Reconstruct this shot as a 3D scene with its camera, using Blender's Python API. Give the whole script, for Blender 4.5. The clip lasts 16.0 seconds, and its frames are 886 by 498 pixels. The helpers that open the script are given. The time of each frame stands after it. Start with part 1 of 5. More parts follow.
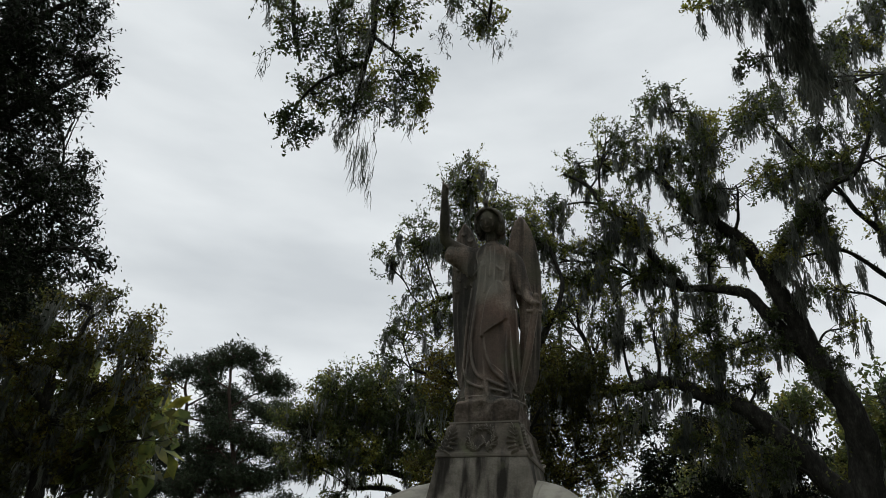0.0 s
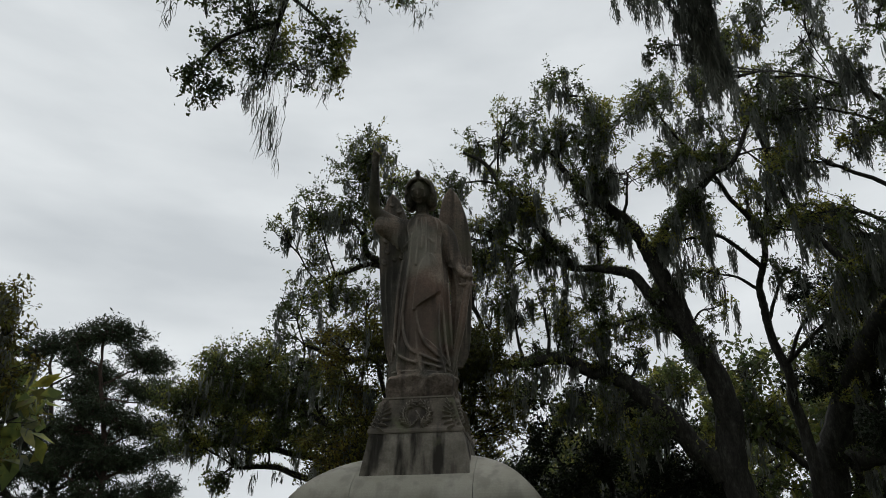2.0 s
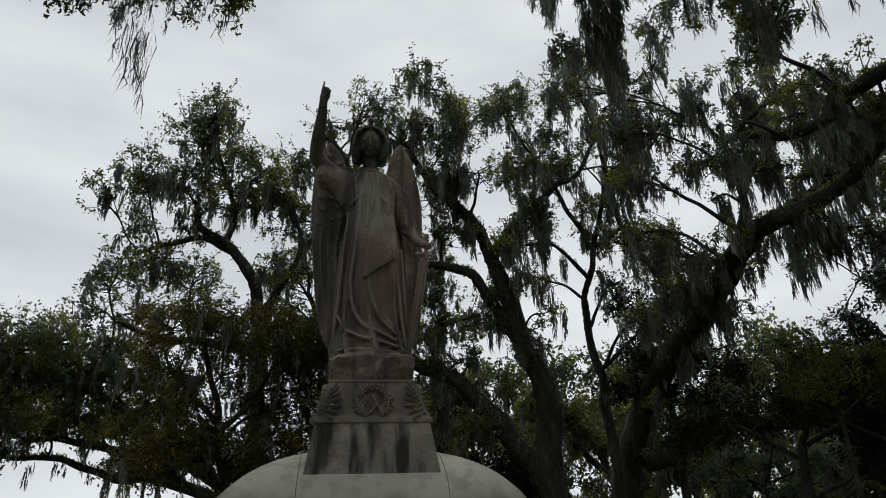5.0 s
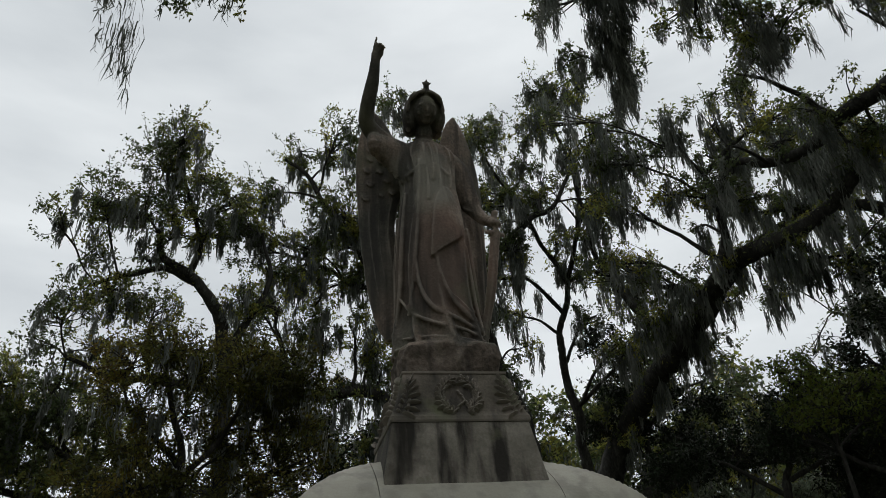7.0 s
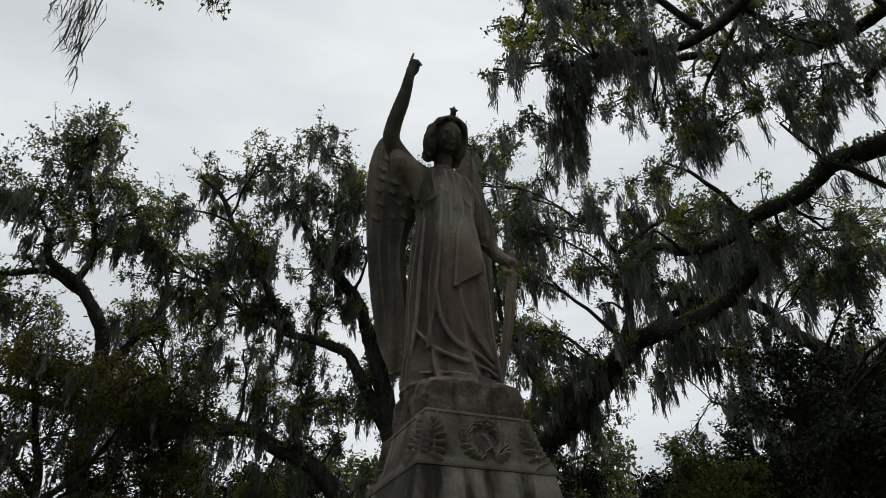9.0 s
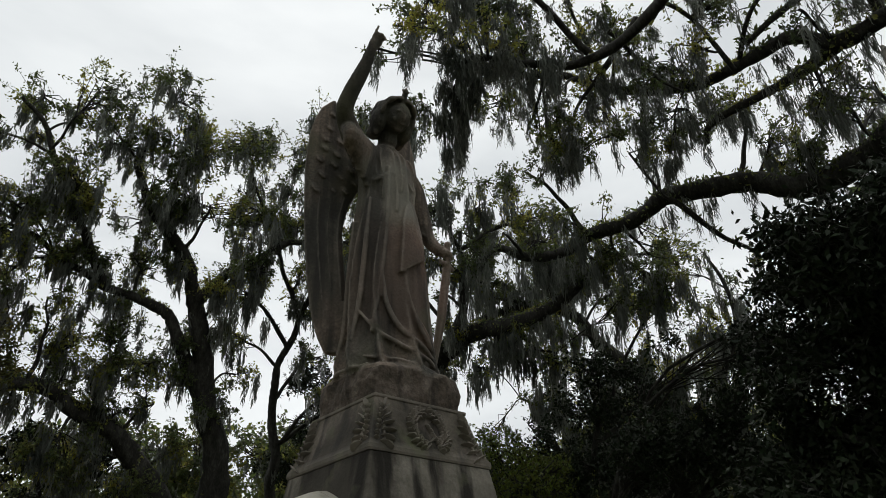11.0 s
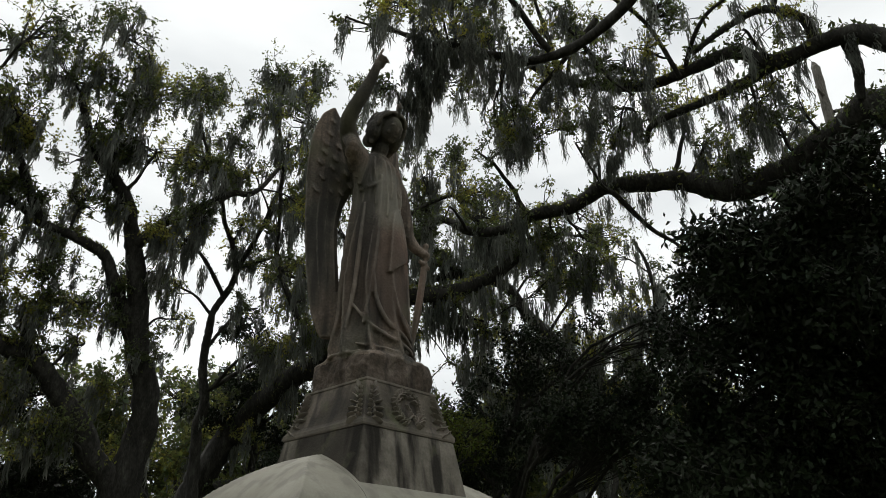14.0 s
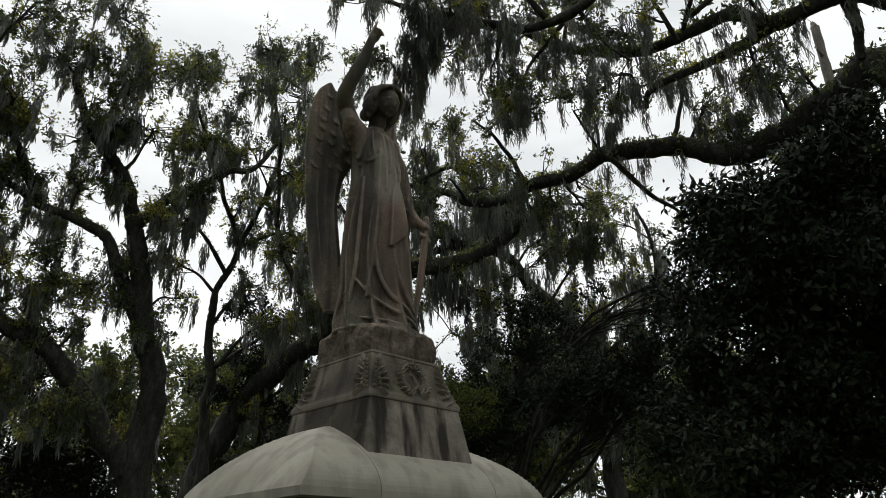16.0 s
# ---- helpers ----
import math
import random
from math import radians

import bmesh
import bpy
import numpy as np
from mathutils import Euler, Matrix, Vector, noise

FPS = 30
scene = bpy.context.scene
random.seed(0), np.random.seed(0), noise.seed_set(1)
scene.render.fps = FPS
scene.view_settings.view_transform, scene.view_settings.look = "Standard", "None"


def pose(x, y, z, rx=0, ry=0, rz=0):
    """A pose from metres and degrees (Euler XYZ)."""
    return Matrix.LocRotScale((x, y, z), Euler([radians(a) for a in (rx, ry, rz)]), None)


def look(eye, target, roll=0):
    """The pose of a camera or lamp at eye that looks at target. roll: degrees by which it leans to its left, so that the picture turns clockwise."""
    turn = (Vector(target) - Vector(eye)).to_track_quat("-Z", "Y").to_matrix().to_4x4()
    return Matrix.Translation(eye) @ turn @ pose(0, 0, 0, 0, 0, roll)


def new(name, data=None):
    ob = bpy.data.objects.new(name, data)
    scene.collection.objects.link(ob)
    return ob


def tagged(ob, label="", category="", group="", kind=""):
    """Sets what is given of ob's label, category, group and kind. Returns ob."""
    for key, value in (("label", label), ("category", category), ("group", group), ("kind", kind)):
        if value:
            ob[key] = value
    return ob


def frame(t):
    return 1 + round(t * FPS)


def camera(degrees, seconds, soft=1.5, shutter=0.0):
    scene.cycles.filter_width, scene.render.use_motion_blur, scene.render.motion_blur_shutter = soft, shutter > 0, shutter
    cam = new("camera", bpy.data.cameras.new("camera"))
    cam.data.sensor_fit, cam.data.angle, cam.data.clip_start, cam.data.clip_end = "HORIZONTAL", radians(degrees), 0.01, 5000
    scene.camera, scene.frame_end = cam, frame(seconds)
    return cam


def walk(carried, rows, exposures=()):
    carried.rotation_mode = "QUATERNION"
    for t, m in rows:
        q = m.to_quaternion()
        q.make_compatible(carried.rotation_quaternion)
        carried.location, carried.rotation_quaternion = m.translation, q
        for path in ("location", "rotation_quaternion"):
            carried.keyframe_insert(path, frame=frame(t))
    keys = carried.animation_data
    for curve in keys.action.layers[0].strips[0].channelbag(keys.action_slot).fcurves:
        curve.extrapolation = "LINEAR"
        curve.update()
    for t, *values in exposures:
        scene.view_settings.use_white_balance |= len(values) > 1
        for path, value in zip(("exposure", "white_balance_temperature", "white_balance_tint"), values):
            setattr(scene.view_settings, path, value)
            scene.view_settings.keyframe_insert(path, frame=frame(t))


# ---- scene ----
cam = camera(65.1, 16.0, soft=0.9)
PATH = [
    (0, (1.605, -6.307, 1.823), (1.026, -4.629, 2.744), 2.8),
    (0.5, (1.648, -6.299, 1.798), (1.208, -4.575, 2.712), 3.5),
    (1, (1.645, -6.226, 1.801), (1.244, -4.466, 2.661), 2.3),
    (1.5, (1.496, -6.242, 1.802), (1.049, -4.477, 2.63), -0.2),
    (2, (1.115, -6.186, 1.862), (0.847, -4.405, 2.731), -0.4),
    (2.5, (0.901, -6.202, 1.787), (0.709, -4.401, 2.636), 0.9),
    (3, (0.608, -5.916, 1.805), (0.477, -4.106, 2.645), -2.8),
    (3.5, (0.382, -5.752, 1.831), (0.344, -3.937, 2.67), -0.9),
    (4, (0.053, -5.499, 1.939), (0.177, -3.693, 2.79), 1.0),
    (4.5, (-0.116, -5.405, 2.039), (0.088, -3.605, 2.886), -0.3),
    (4.7, (-0.145, -5.376, 2.041), (0.089, -3.577, 2.884), -1.1),
    (6.8, (-0.872, -4.278, 1.975), (-0.486, -2.566, 2.935), -4.0),
    (7, (-0.941, -4.21, 1.979), (-0.536, -2.502, 2.937), -4.1),
    (7.5, (-1.098, -3.951, 2.018), (-0.601, -2.31, 3.049), -3.9),
    (8, (-1.214, -3.802, 2.021), (-0.63, -2.215, 3.088), -1.7),
    (8.2, (-1.316, -3.754, 2.019), (-0.692, -2.183, 3.088), -0.8),
    (10.3, (-2.054, -3.373, 2.088), (-1.239, -1.892, 3.157), -4.7),
    (10.5, (-2.111, -3.292, 2.092), (-1.2, -1.852, 3.14), -2.8),
    (11, (-2.327, -3.222, 2.113), (-1.198, -1.92, 3.128), -2.1),
    (11.5, (-2.52, -3.339, 2.091), (-1.298, -2.115, 3.095), -1.3),
    (12, (-2.633, -3.522, 2.07), (-1.405, -2.295, 3.064), -1.0),
    (12.5, (-2.739, -3.637, 2.07), (-1.473, -2.389, 2.986), -1.5),
    (13, (-2.901, -3.618, 2.07), (-1.635, -2.372, 2.989), -2.5),
    (13.5, (-3.06, -3.575, 2.046), (-1.756, -2.349, 2.938), 0.1),
    (14, (-3.123, -3.579, 2.056), (-1.816, -2.365, 2.961), -0.1),
    (14.5, (-3.119, -3.566, 2.056), (-1.79, -2.375, 2.959), 0.2),
    (15, (-3.135, -3.587, 2.056), (-1.824, -2.364, 2.942), -1.5),
    (15.5, (-3.136, -3.601, 2.05), (-1.83, -2.355, 2.913), -2.4),
    (16, (-3.145, -3.602, 2.043), (-1.815, -2.362, 2.875), -1.6),
]
walk(cam, [(t, look(eye, target, roll)) for t, eye, target, roll in PATH], [(0, 0.22, 6500, 10), (1.5, 0.14, 6500, 10), (4.5, 0.16, 6500, 10), (7, 0.22, 6500, 10), (10.5, 0.34, 6600, 10), (12.5, 0.54, 6720, 10), (16, 0.6, 6740, 10)])

# The light: an overcast sky, with one wide, weak sun behind the cloud
world = bpy.data.worlds.new("overcast")
scene.world = world
world.use_nodes = True
SUN_UP, SUN_ROUND = radians(52), radians(20)


def overcast(tree):
    """Sky Texture washed to grey by the cloud layer, with soft cloud banks."""
    n, l = tree.nodes, tree.links
    n.clear()
    sky = n.new("ShaderNodeTexSky")
    sky.sky_type, sky.sun_disc = "NISHITA", False
    sky.sun_elevation, sky.sun_rotation = SUN_UP, SUN_ROUND
    wash = n.new("ShaderNodeHueSaturation")
    wash.inputs["Saturation"].default_value = 0.12
    wash.inputs["Value"].default_value = 0.055
    l.new(sky.outputs[0], wash.inputs["Color"])
    where = n.new("ShaderNodeTexCoord")
    lay = n.new("ShaderNodeMapping")
    lay.inputs["Scale"].default_value = (1.0, 1.0, 3.4)
    l.new(where.outputs["Generated"], lay.inputs[0])
    bank = n.new("ShaderNodeTexNoise")
    bank.inputs["Scale"].default_value, bank.inputs["Detail"].default_value = 2.6, 6.0
    bank.inputs["Roughness"].default_value = 0.48
    l.new(lay.outputs[0], bank.inputs["Vector"])
    tone = n.new("ShaderNodeValToRGB")
    a, b = tone.color_ramp.elements
    a.position, a.color = 0.33, (0.545, 0.585, 0.615, 1)
    b.position, b.color = 0.68, (0.76, 0.80, 0.82, 1)
    l.new(bank.outputs["Fac"], tone.inputs[0])
    mix = n.new("ShaderNodeMix")
    mix.data_type = "RGBA"
    mix.inputs[0].default_value = 0.86
    l.new(wash.outputs[0], mix.inputs[6])
    l.new(tone.outputs[0], mix.inputs[7])
    back = n.new("ShaderNodeBackground")
    back.inputs[1].default_value = 1.0
    l.new(mix.outputs[2], back.inputs[0])
    out = n.new("ShaderNodeOutputWorld")
    l.new(back.outputs[0], out.inputs[0])


overcast(world.node_tree)
sun = new("sun", bpy.data.lights.new("sun", "SUN"))
sun.data.energy, sun.data.angle, sun.data.color = 0.5, radians(30), (1.0, 0.97, 0.93)
sun.matrix_world = look((0, 0, 40), (0 - 20 * math.sin(SUN_ROUND), -20 * math.cos(SUN_ROUND), 40 - 26))


# Materials
def material(name, colours, scale=4.0, detail=8.0, rough=0.9, bump=0.3, bump_scale=40.0, fine=0.35, vary=0.0, through_light=0.0, stretch=(1, 1, 1), gloss=0.3, streak=None, moss=None, wear_highlight=None, stains=()):
    """Two scales of colour noise over a ramp of colours, bump and, for leaves, light that comes through.
    streak: (colour, how much, threshold) of dark runs down the faces. moss: (colour, threshold) of growth patches.
    stains: (centre, radius, colour, how much) of single ragged stains."""
    m = bpy.data.materials.new(name)
    m.use_nodes = True
    n, l = m.node_tree.nodes, m.node_tree.links
    shader = n["Principled BSDF"]
    where = n.new("ShaderNodeTexCoord")
    lay = n.new("ShaderNodeMapping")
    lay.inputs["Scale"].default_value = stretch
    l.new(where.outputs["Object"], lay.inputs[0])
    big = n.new("ShaderNodeTexNoise")
    big.inputs["Scale"].default_value, big.inputs["Detail"].default_value = scale, detail
    big.inputs["Roughness"].default_value = 0.62
    l.new(lay.outputs[0], big.inputs["Vector"])
    ramp = n.new("ShaderNodeValToRGB")
    e = ramp.color_ramp.elements
    e[0].position, e[1].position = 0.3, 0.7
    e[0].color, e[1].color = (*colours[0], 1), (*colours[-1], 1)
    for i, c in enumerate(colours[1:-1]):
        e.new(0.3 + 0.4 * (i + 1) / (len(colours) - 1)).color = (*c, 1)
    l.new(big.outputs["Fac"], ramp.inputs[0])
    colour = ramp.outputs[0]

    def blend(mode, factor, a, b):
        x = n.new("ShaderNodeMix")
        x.data_type, x.blend_type = "RGBA", mode
        if isinstance(factor, float):
            x.inputs[0].default_value = factor
        else:
            l.new(factor, x.inputs[0])
        l.new(a, x.inputs[6])
        if isinstance(b, tuple):
            x.inputs[7].default_value = (*b, 1)
        else:
            l.new(b, x.inputs[7])
        return x.outputs[2]

    def patches(size, low, high, vec, det=5.0):
        t = n.new("ShaderNodeTexNoise")
        t.inputs["Scale"].default_value, t.inputs["Detail"].default_value = size, det
        l.new(vec, t.inputs["Vector"])
        r = n.new("ShaderNodeMapRange")
        r.inputs[1].default_value, r.inputs[2].default_value = low, high
        l.new(t.outputs["Fac"], r.inputs[0])
        return r.outputs[0]

    grain = n.new("ShaderNodeTexNoise")
    grain.inputs["Scale"].default_value, grain.inputs["Detail"].default_value = bump_scale, 6.0
    l.new(lay.outputs[0], grain.inputs["Vector"])
    if fine:
        fr = n.new("ShaderNodeMapRange")
        fr.inputs[1].default_value, fr.inputs[2].default_value = 0.3, 0.7
        fr.inputs[3].default_value, fr.inputs[4].default_value = 1 - fine, 1 + fine * 0.5
        l.new(grain.outputs["Fac"], fr.inputs[0])
        colour = blend("MULTIPLY", 1.0, colour, fr.outputs[0])
    for centre, reach, tint, much in stains:
        far = n.new("ShaderNodeVectorMath")
        far.operation = "DISTANCE"
        far.inputs[1].default_value = centre
        l.new(where.outputs["Object"], far.inputs[0])
        ragged = n.new("ShaderNodeMath")
        ragged.operation = "MULTIPLY_ADD"
        ragged.inputs[1].default_value, ragged.inputs[2].default_value = 1.1 * reach, -0.55 * reach
        l.new(big.outputs["Fac"], ragged.inputs[0])
        total = n.new("ShaderNodeMath")
        l.new(far.outputs["Value"], total.inputs[0])
        l.new(ragged.outputs[0], total.inputs[1])
        spot = n.new("ShaderNodeMapRange")
        spot.inputs[1].default_value, spot.inputs[2].default_value = 0.6 * reach, reach
        spot.inputs[3].default_value, spot.inputs[4].default_value = much, 0.0
        l.new(total.outputs[0], spot.inputs[0])
        colour = blend("MIX", spot.outputs[0], colour, tint)
    if streak:
        run = n.new("ShaderNodeMapping")
        run.inputs["Scale"].default_value = (5.5, 5.5, 0.35)
        l.new(where.outputs["Object"], run.inputs[0])
        mask = patches(1.6, streak[2], streak[2] + 0.14, run.outputs[0])
        part_of = n.new("ShaderNodeMath")
        part_of.operation = "MULTIPLY"
        part_of.inputs[1].default_value = streak[1]
        l.new(mask, part_of.inputs[0])
        colour = blend("MIX", part_of.outputs[0], colour, streak[0])
    if moss:
        mask = patches(moss[2], moss[1], moss[1] + 0.16, where.outputs["Object"], 7.0)
        colour = blend("MIX", mask, colour, moss[0])
    # convex ridges get a lighter colour: wear, plus highlights painted on folds and relief
    if wear_highlight:
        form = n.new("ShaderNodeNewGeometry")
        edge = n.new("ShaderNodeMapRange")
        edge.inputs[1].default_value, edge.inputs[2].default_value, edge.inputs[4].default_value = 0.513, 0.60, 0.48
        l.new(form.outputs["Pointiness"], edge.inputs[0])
        colour = blend("MIX", edge.outputs[0], colour, wear_highlight)
    if vary:
        info = n.new("ShaderNodeNewGeometry")
        hs = n.new("ShaderNodeHueSaturation")
        for k, (lo, hi) in {"Hue": (0.5 - 0.035 * vary, 0.5 + 0.03 * vary), "Value": (1 - 0.45 * vary, 1 + 0.55 * vary)}.items():
            mr = n.new("ShaderNodeMapRange")
            mr.inputs[3].default_value, mr.inputs[4].default_value = lo, hi
            l.new(info.outputs["Random Per Island"], mr.inputs[0])
            l.new(mr.outputs[0], hs.inputs[k])
        l.new(colour, hs.inputs["Color"])
        colour = hs.outputs[0]
    l.new(colour, shader.inputs["Base Color"])
    shader.inputs["Roughness"].default_value = rough
    shader.inputs["Specular IOR Level"].default_value = gloss
    if bump:
        b = n.new("ShaderNodeBump")
        b.inputs["Strength"].default_value, b.inputs["Distance"].default_value = bump, 0.02
        l.new(grain.outputs["Fac"], b.inputs["Height"])
        l.new(b.outputs[0], shader.inputs["Normal"])
    if through_light:
        t = n.new("ShaderNodeBsdfTranslucent")
        l.new(colour, t.inputs[0])
        mixer = n.new("ShaderNodeMixShader")
        mixer.inputs[0].default_value = through_light
        l.new(shader.outputs[0], mixer.inputs[1])
        l.new(t.outputs[0], mixer.inputs[2])
        l.new(mixer.outputs[0], n["Material Output"].inputs[0])
    return m


STATUE = material("weathered_marble", [(0.048, 0.046, 0.038), (0.125, 0.113, 0.09), (0.215, 0.165, 0.128), (0.37, 0.30, 0.24)], 1.9, 9, 0.85, 0.3, 60, 0.35,
                  streak=((0.03, 0.028, 0.025), 0.75, 0.48), moss=((0.12, 0.115, 0.075), 0.56, 2.2), wear_highlight=(0.60, 0.53, 0.45),
                  stains=[((0.08, -0.2, 4.15), 0.5, (0.20, 0.105, 0.078), 0.42), ((-0.03, -0.02, 5.58), 0.34, (0.055, 0.054, 0.046), 0.7),
                          ((-0.47, -0.2, 5.5), 0.42, (0.06, 0.06, 0.05), 0.6), ((-0.05, -0.2, 4.85), 0.34, (0.30, 0.285, 0.235), 0.55), ((-0.25, -0.1, 4.1), 0.5, (0.075, 0.066, 0.053), 0.5)])
STONE = material("stained_marble", [(0.09, 0.08, 0.062), (0.20, 0.18, 0.147), (0.34, 0.31, 0.26)], 3.0, 9, 0.85, 0.2, 60, 0.16,
                 streak=((0.02, 0.017, 0.013), 0.95, 0.45), moss=((0.12, 0.12, 0.075), 0.62, 5.0),
                 stains=[((-0.46, -0.12, 2.88), 0.42, (0.034, 0.029, 0.022), 0.8)])
BELL = material("reddened_marble", [(0.055, 0.048, 0.037), (0.135, 0.116, 0.09), (0.24, 0.20, 0.165)], 4.0, 9, 0.85, 0.2, 60, 0.2,
                streak=((0.028, 0.025, 0.022), 0.8, 0.46), moss=((0.12, 0.125, 0.07), 0.56, 5.0), wear_highlight=(0.34, 0.305, 0.255),
                stains=[((-0.4, -0.05, 3.08), 0.27, (0.038, 0.032, 0.025), 0.7)])
ROCK = material("weathered_rock_base", [(0.05, 0.043, 0.034), (0.125, 0.098, 0.076), (0.27, 0.225, 0.185)], 4.5, 9, 0.9, 0.5, 40, 0.4,
                streak=((0.03, 0.024, 0.02), 0.8, 0.47), moss=((0.16, 0.15, 0.11), 0.6, 6.0), wear_highlight=(0.42, 0.36, 0.30))
LID = material("pale_marble", [(0.255, 0.24, 0.19), (0.35, 0.332, 0.27), (0.42, 0.40, 0.335)], 2.2, 8, 0.7, 0.08, 80, 0.07,
               streak=((0.22, 0.21, 0.175), 0.6, 0.49), moss=((0.30, 0.29, 0.22), 0.60, 4.0))
# olive stone whose colour is darkened to carry the shade under the eave
SHADED = material("shade_dark_stone", [(0.05, 0.05, 0.034), (0.09, 0.086, 0.062), (0.14, 0.13, 0.10)], 3.0, 8, 0.9, 0.3, 50, 0.3)
BARK = material("oak_bark", [(0.018, 0.017, 0.014), (0.037, 0.035, 0.029), (0.08, 0.078, 0.066)], 5.0, 9, 0.95, 0.9, 24, 0.45, stretch=(1, 1, 0.35))
PINE_BARK = material("pine_bark", [(0.05, 0.035, 0.03), (0.10, 0.07, 0.055)], 5.0, 8, 0.95, 0.8, 22, 0.4)
DEADWOOD = material("dead_wood", [(0.07, 0.065, 0.055), (0.13, 0.12, 0.10), (0.20, 0.185, 0.16)], 4.0, 8, 0.95, 0.8, 26, 0.4, stretch=(1, 1, 0.3))
LEAF = material("oak_leaves", [(0.04, 0.056, 0.026), (0.095, 0.118, 0.04), (0.36, 0.34, 0.06)], 0.55, 4, 0.55, 0, 30, 0, vary=0.8, through_light=0.52, gloss=0.4)
LEAF_GOLD = material("spring_oak_leaves", [(0.04, 0.048, 0.013), (0.092, 0.09, 0.02), (0.20, 0.16, 0.03)], 0.6, 3, 0.6, 0, 30, 0, vary=0.9, through_light=0.48, gloss=0.3)
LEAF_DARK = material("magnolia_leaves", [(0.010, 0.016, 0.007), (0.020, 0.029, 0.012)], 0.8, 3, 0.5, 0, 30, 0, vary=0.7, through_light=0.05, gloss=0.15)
LEAF_BRIGHT = material("shrub_leaves", [(0.06, 0.082, 0.016), (0.125, 0.15, 0.026)], 0.8, 3, 0.5, 0, 30, 0, vary=0.8, through_light=0.5, gloss=0.35)
LEAF_PALE = material("pale_leaves", [(0.09, 0.115, 0.07), (0.20, 0.235, 0.15)], 0.8, 3, 0.5, 0, 30, 0, vary=0.8, through_light=0.45, gloss=0.35)
NEEDLES = material("pine_needles", [(0.022, 0.034, 0.018), (0.045, 0.06, 0.028)], 0.5, 3, 0.6, 0, 30, 0, vary=0.7, through_light=0.2)
MOSS = material("spanish_moss", [(0.08, 0.089, 0.076), (0.148, 0.158, 0.135), (0.24, 0.248, 0.212)], 0.9, 4, 0.95, 0, 30, 0, vary=0.6, through_light=0.42, gloss=0.1)
GRASS = material("cemetery_grass", [(0.035, 0.045, 0.018), (0.07, 0.075, 0.035), (0.10, 0.085, 0.05)], 0.5, 9, 0.95, 0.6, 18, 0.4)

# Small makers of meshes
def link(name, mesh, mat, parent=None, label="", smooth=False):
    mesh.materials.append(mat)
    if smooth:
        mesh.polygons.foreach_set("use_smooth", [True] * len(mesh.polygons))
    ob = new(name, mesh)
    ob.parent = parent
    if label:
        ob["label"] = label
    return ob


def part(name, bm, mat, parent=None, label="", smooth=False):
    bmesh.ops.recalc_face_normals(bm, faces=bm.faces)
    mesh = bpy.data.meshes.new(name)
    bm.to_mesh(mesh)
    bm.free()
    return link(name, mesh, mat, parent, label, smooth)


def arrays(name, verts, faces):
    """A mesh from arrays: verts (n, 3), faces (m, 3 or 4)."""
    mesh = bpy.data.meshes.new(name)
    m, k = faces.shape
    mesh.vertices.add(len(verts))
    mesh.vertices.foreach_set("co", np.ascontiguousarray(verts, dtype=np.float32).ravel())
    mesh.loops.add(m * k)
    mesh.loops.foreach_set("vertex_index", np.ascontiguousarray(faces, dtype=np.int32).ravel())
    mesh.polygons.add(m)
    mesh.polygons.foreach_set("loop_start", np.arange(0, m * k, k, dtype=np.int32))
    mesh.update(calc_edges=True)
    return mesh


def rings(bm, loops, closed=True):
    """Skin between loops of equal count, with both ends closed."""
    rows = [[bm.verts.new(p) for p in loop] for loop in loops]
    k = len(rows[0])
    for a, b in zip(rows, rows[1:]):
        for i in range(k):
            bm.faces.new((a[i], a[(i + 1) % k], b[(i + 1) % k], b[i]))
    if closed:
        bm.faces.new(rows[0][::-1])
        bm.faces.new(rows[-1])
    return rows


def square_loop(h, z, n=10, rx=None, corner=0.012):
    """A square of half width h with n steps a side and eased corners."""
    hy = h if rx is None else rx
    pts = []
    for cx, cy, a0 in ((1, -1, -90), (1, 1, 0), (-1, 1, 90), (-1, -1, 180)):
        for i in range(4):
            a = radians(a0 + 30 * i)
            pts.append((cx * (h - corner) + corner * math.cos(a), cy * (hy - corner) + corner * math.sin(a), z))
    return pts


def tube(bm, pts, radii, k=8):
    """A closed tube through points with its own radius at each."""
    loops = []
    for i, p in enumerate(pts):
        d = Vector([float(q - r) for q, r in zip(pts[min(i + 1, len(pts) - 1)], pts[max(i - 1, 0)])]).normalized()
        u = d.cross(Vector((0.13, 0.97, 0.21))).normalized()
        v = d.cross(u)
        loops.append([Vector([float(c) for c in p]) + float(radii[i]) * (math.cos(a) * u + math.sin(a) * v) for a in (math.tau * j / k for j in range(k))])
    rings(bm, loops)


def blob(bm, at, size, turn=(0, 0, 0), u=14, v=9):
    m = Matrix.LocRotScale(at, Euler([radians(a) for a in turn]), size)
    bmesh.ops.create_uvsphere(bm, u_segments=u, v_segments=v, radius=1, matrix=m)


def spline(pts, step=6):
    """Points along a smooth curve through pts."""
    p = [np.array(q, float) for q in pts]
    p = [2 * p[0] - p[1], *p, 2 * p[-1] - p[-2]]
    out = []
    for a, b, c, d in zip(p, p[1:], p[2:], p[3:]):
        for i in range(step):
            t = i / step
            out.append(0.5 * (2 * b + (c - a) * t + (2 * a - 5 * b + 4 * c - d) * t**2 + (3 * b - a - 3 * c + d) * t**3))
    return out + [p[-2]]


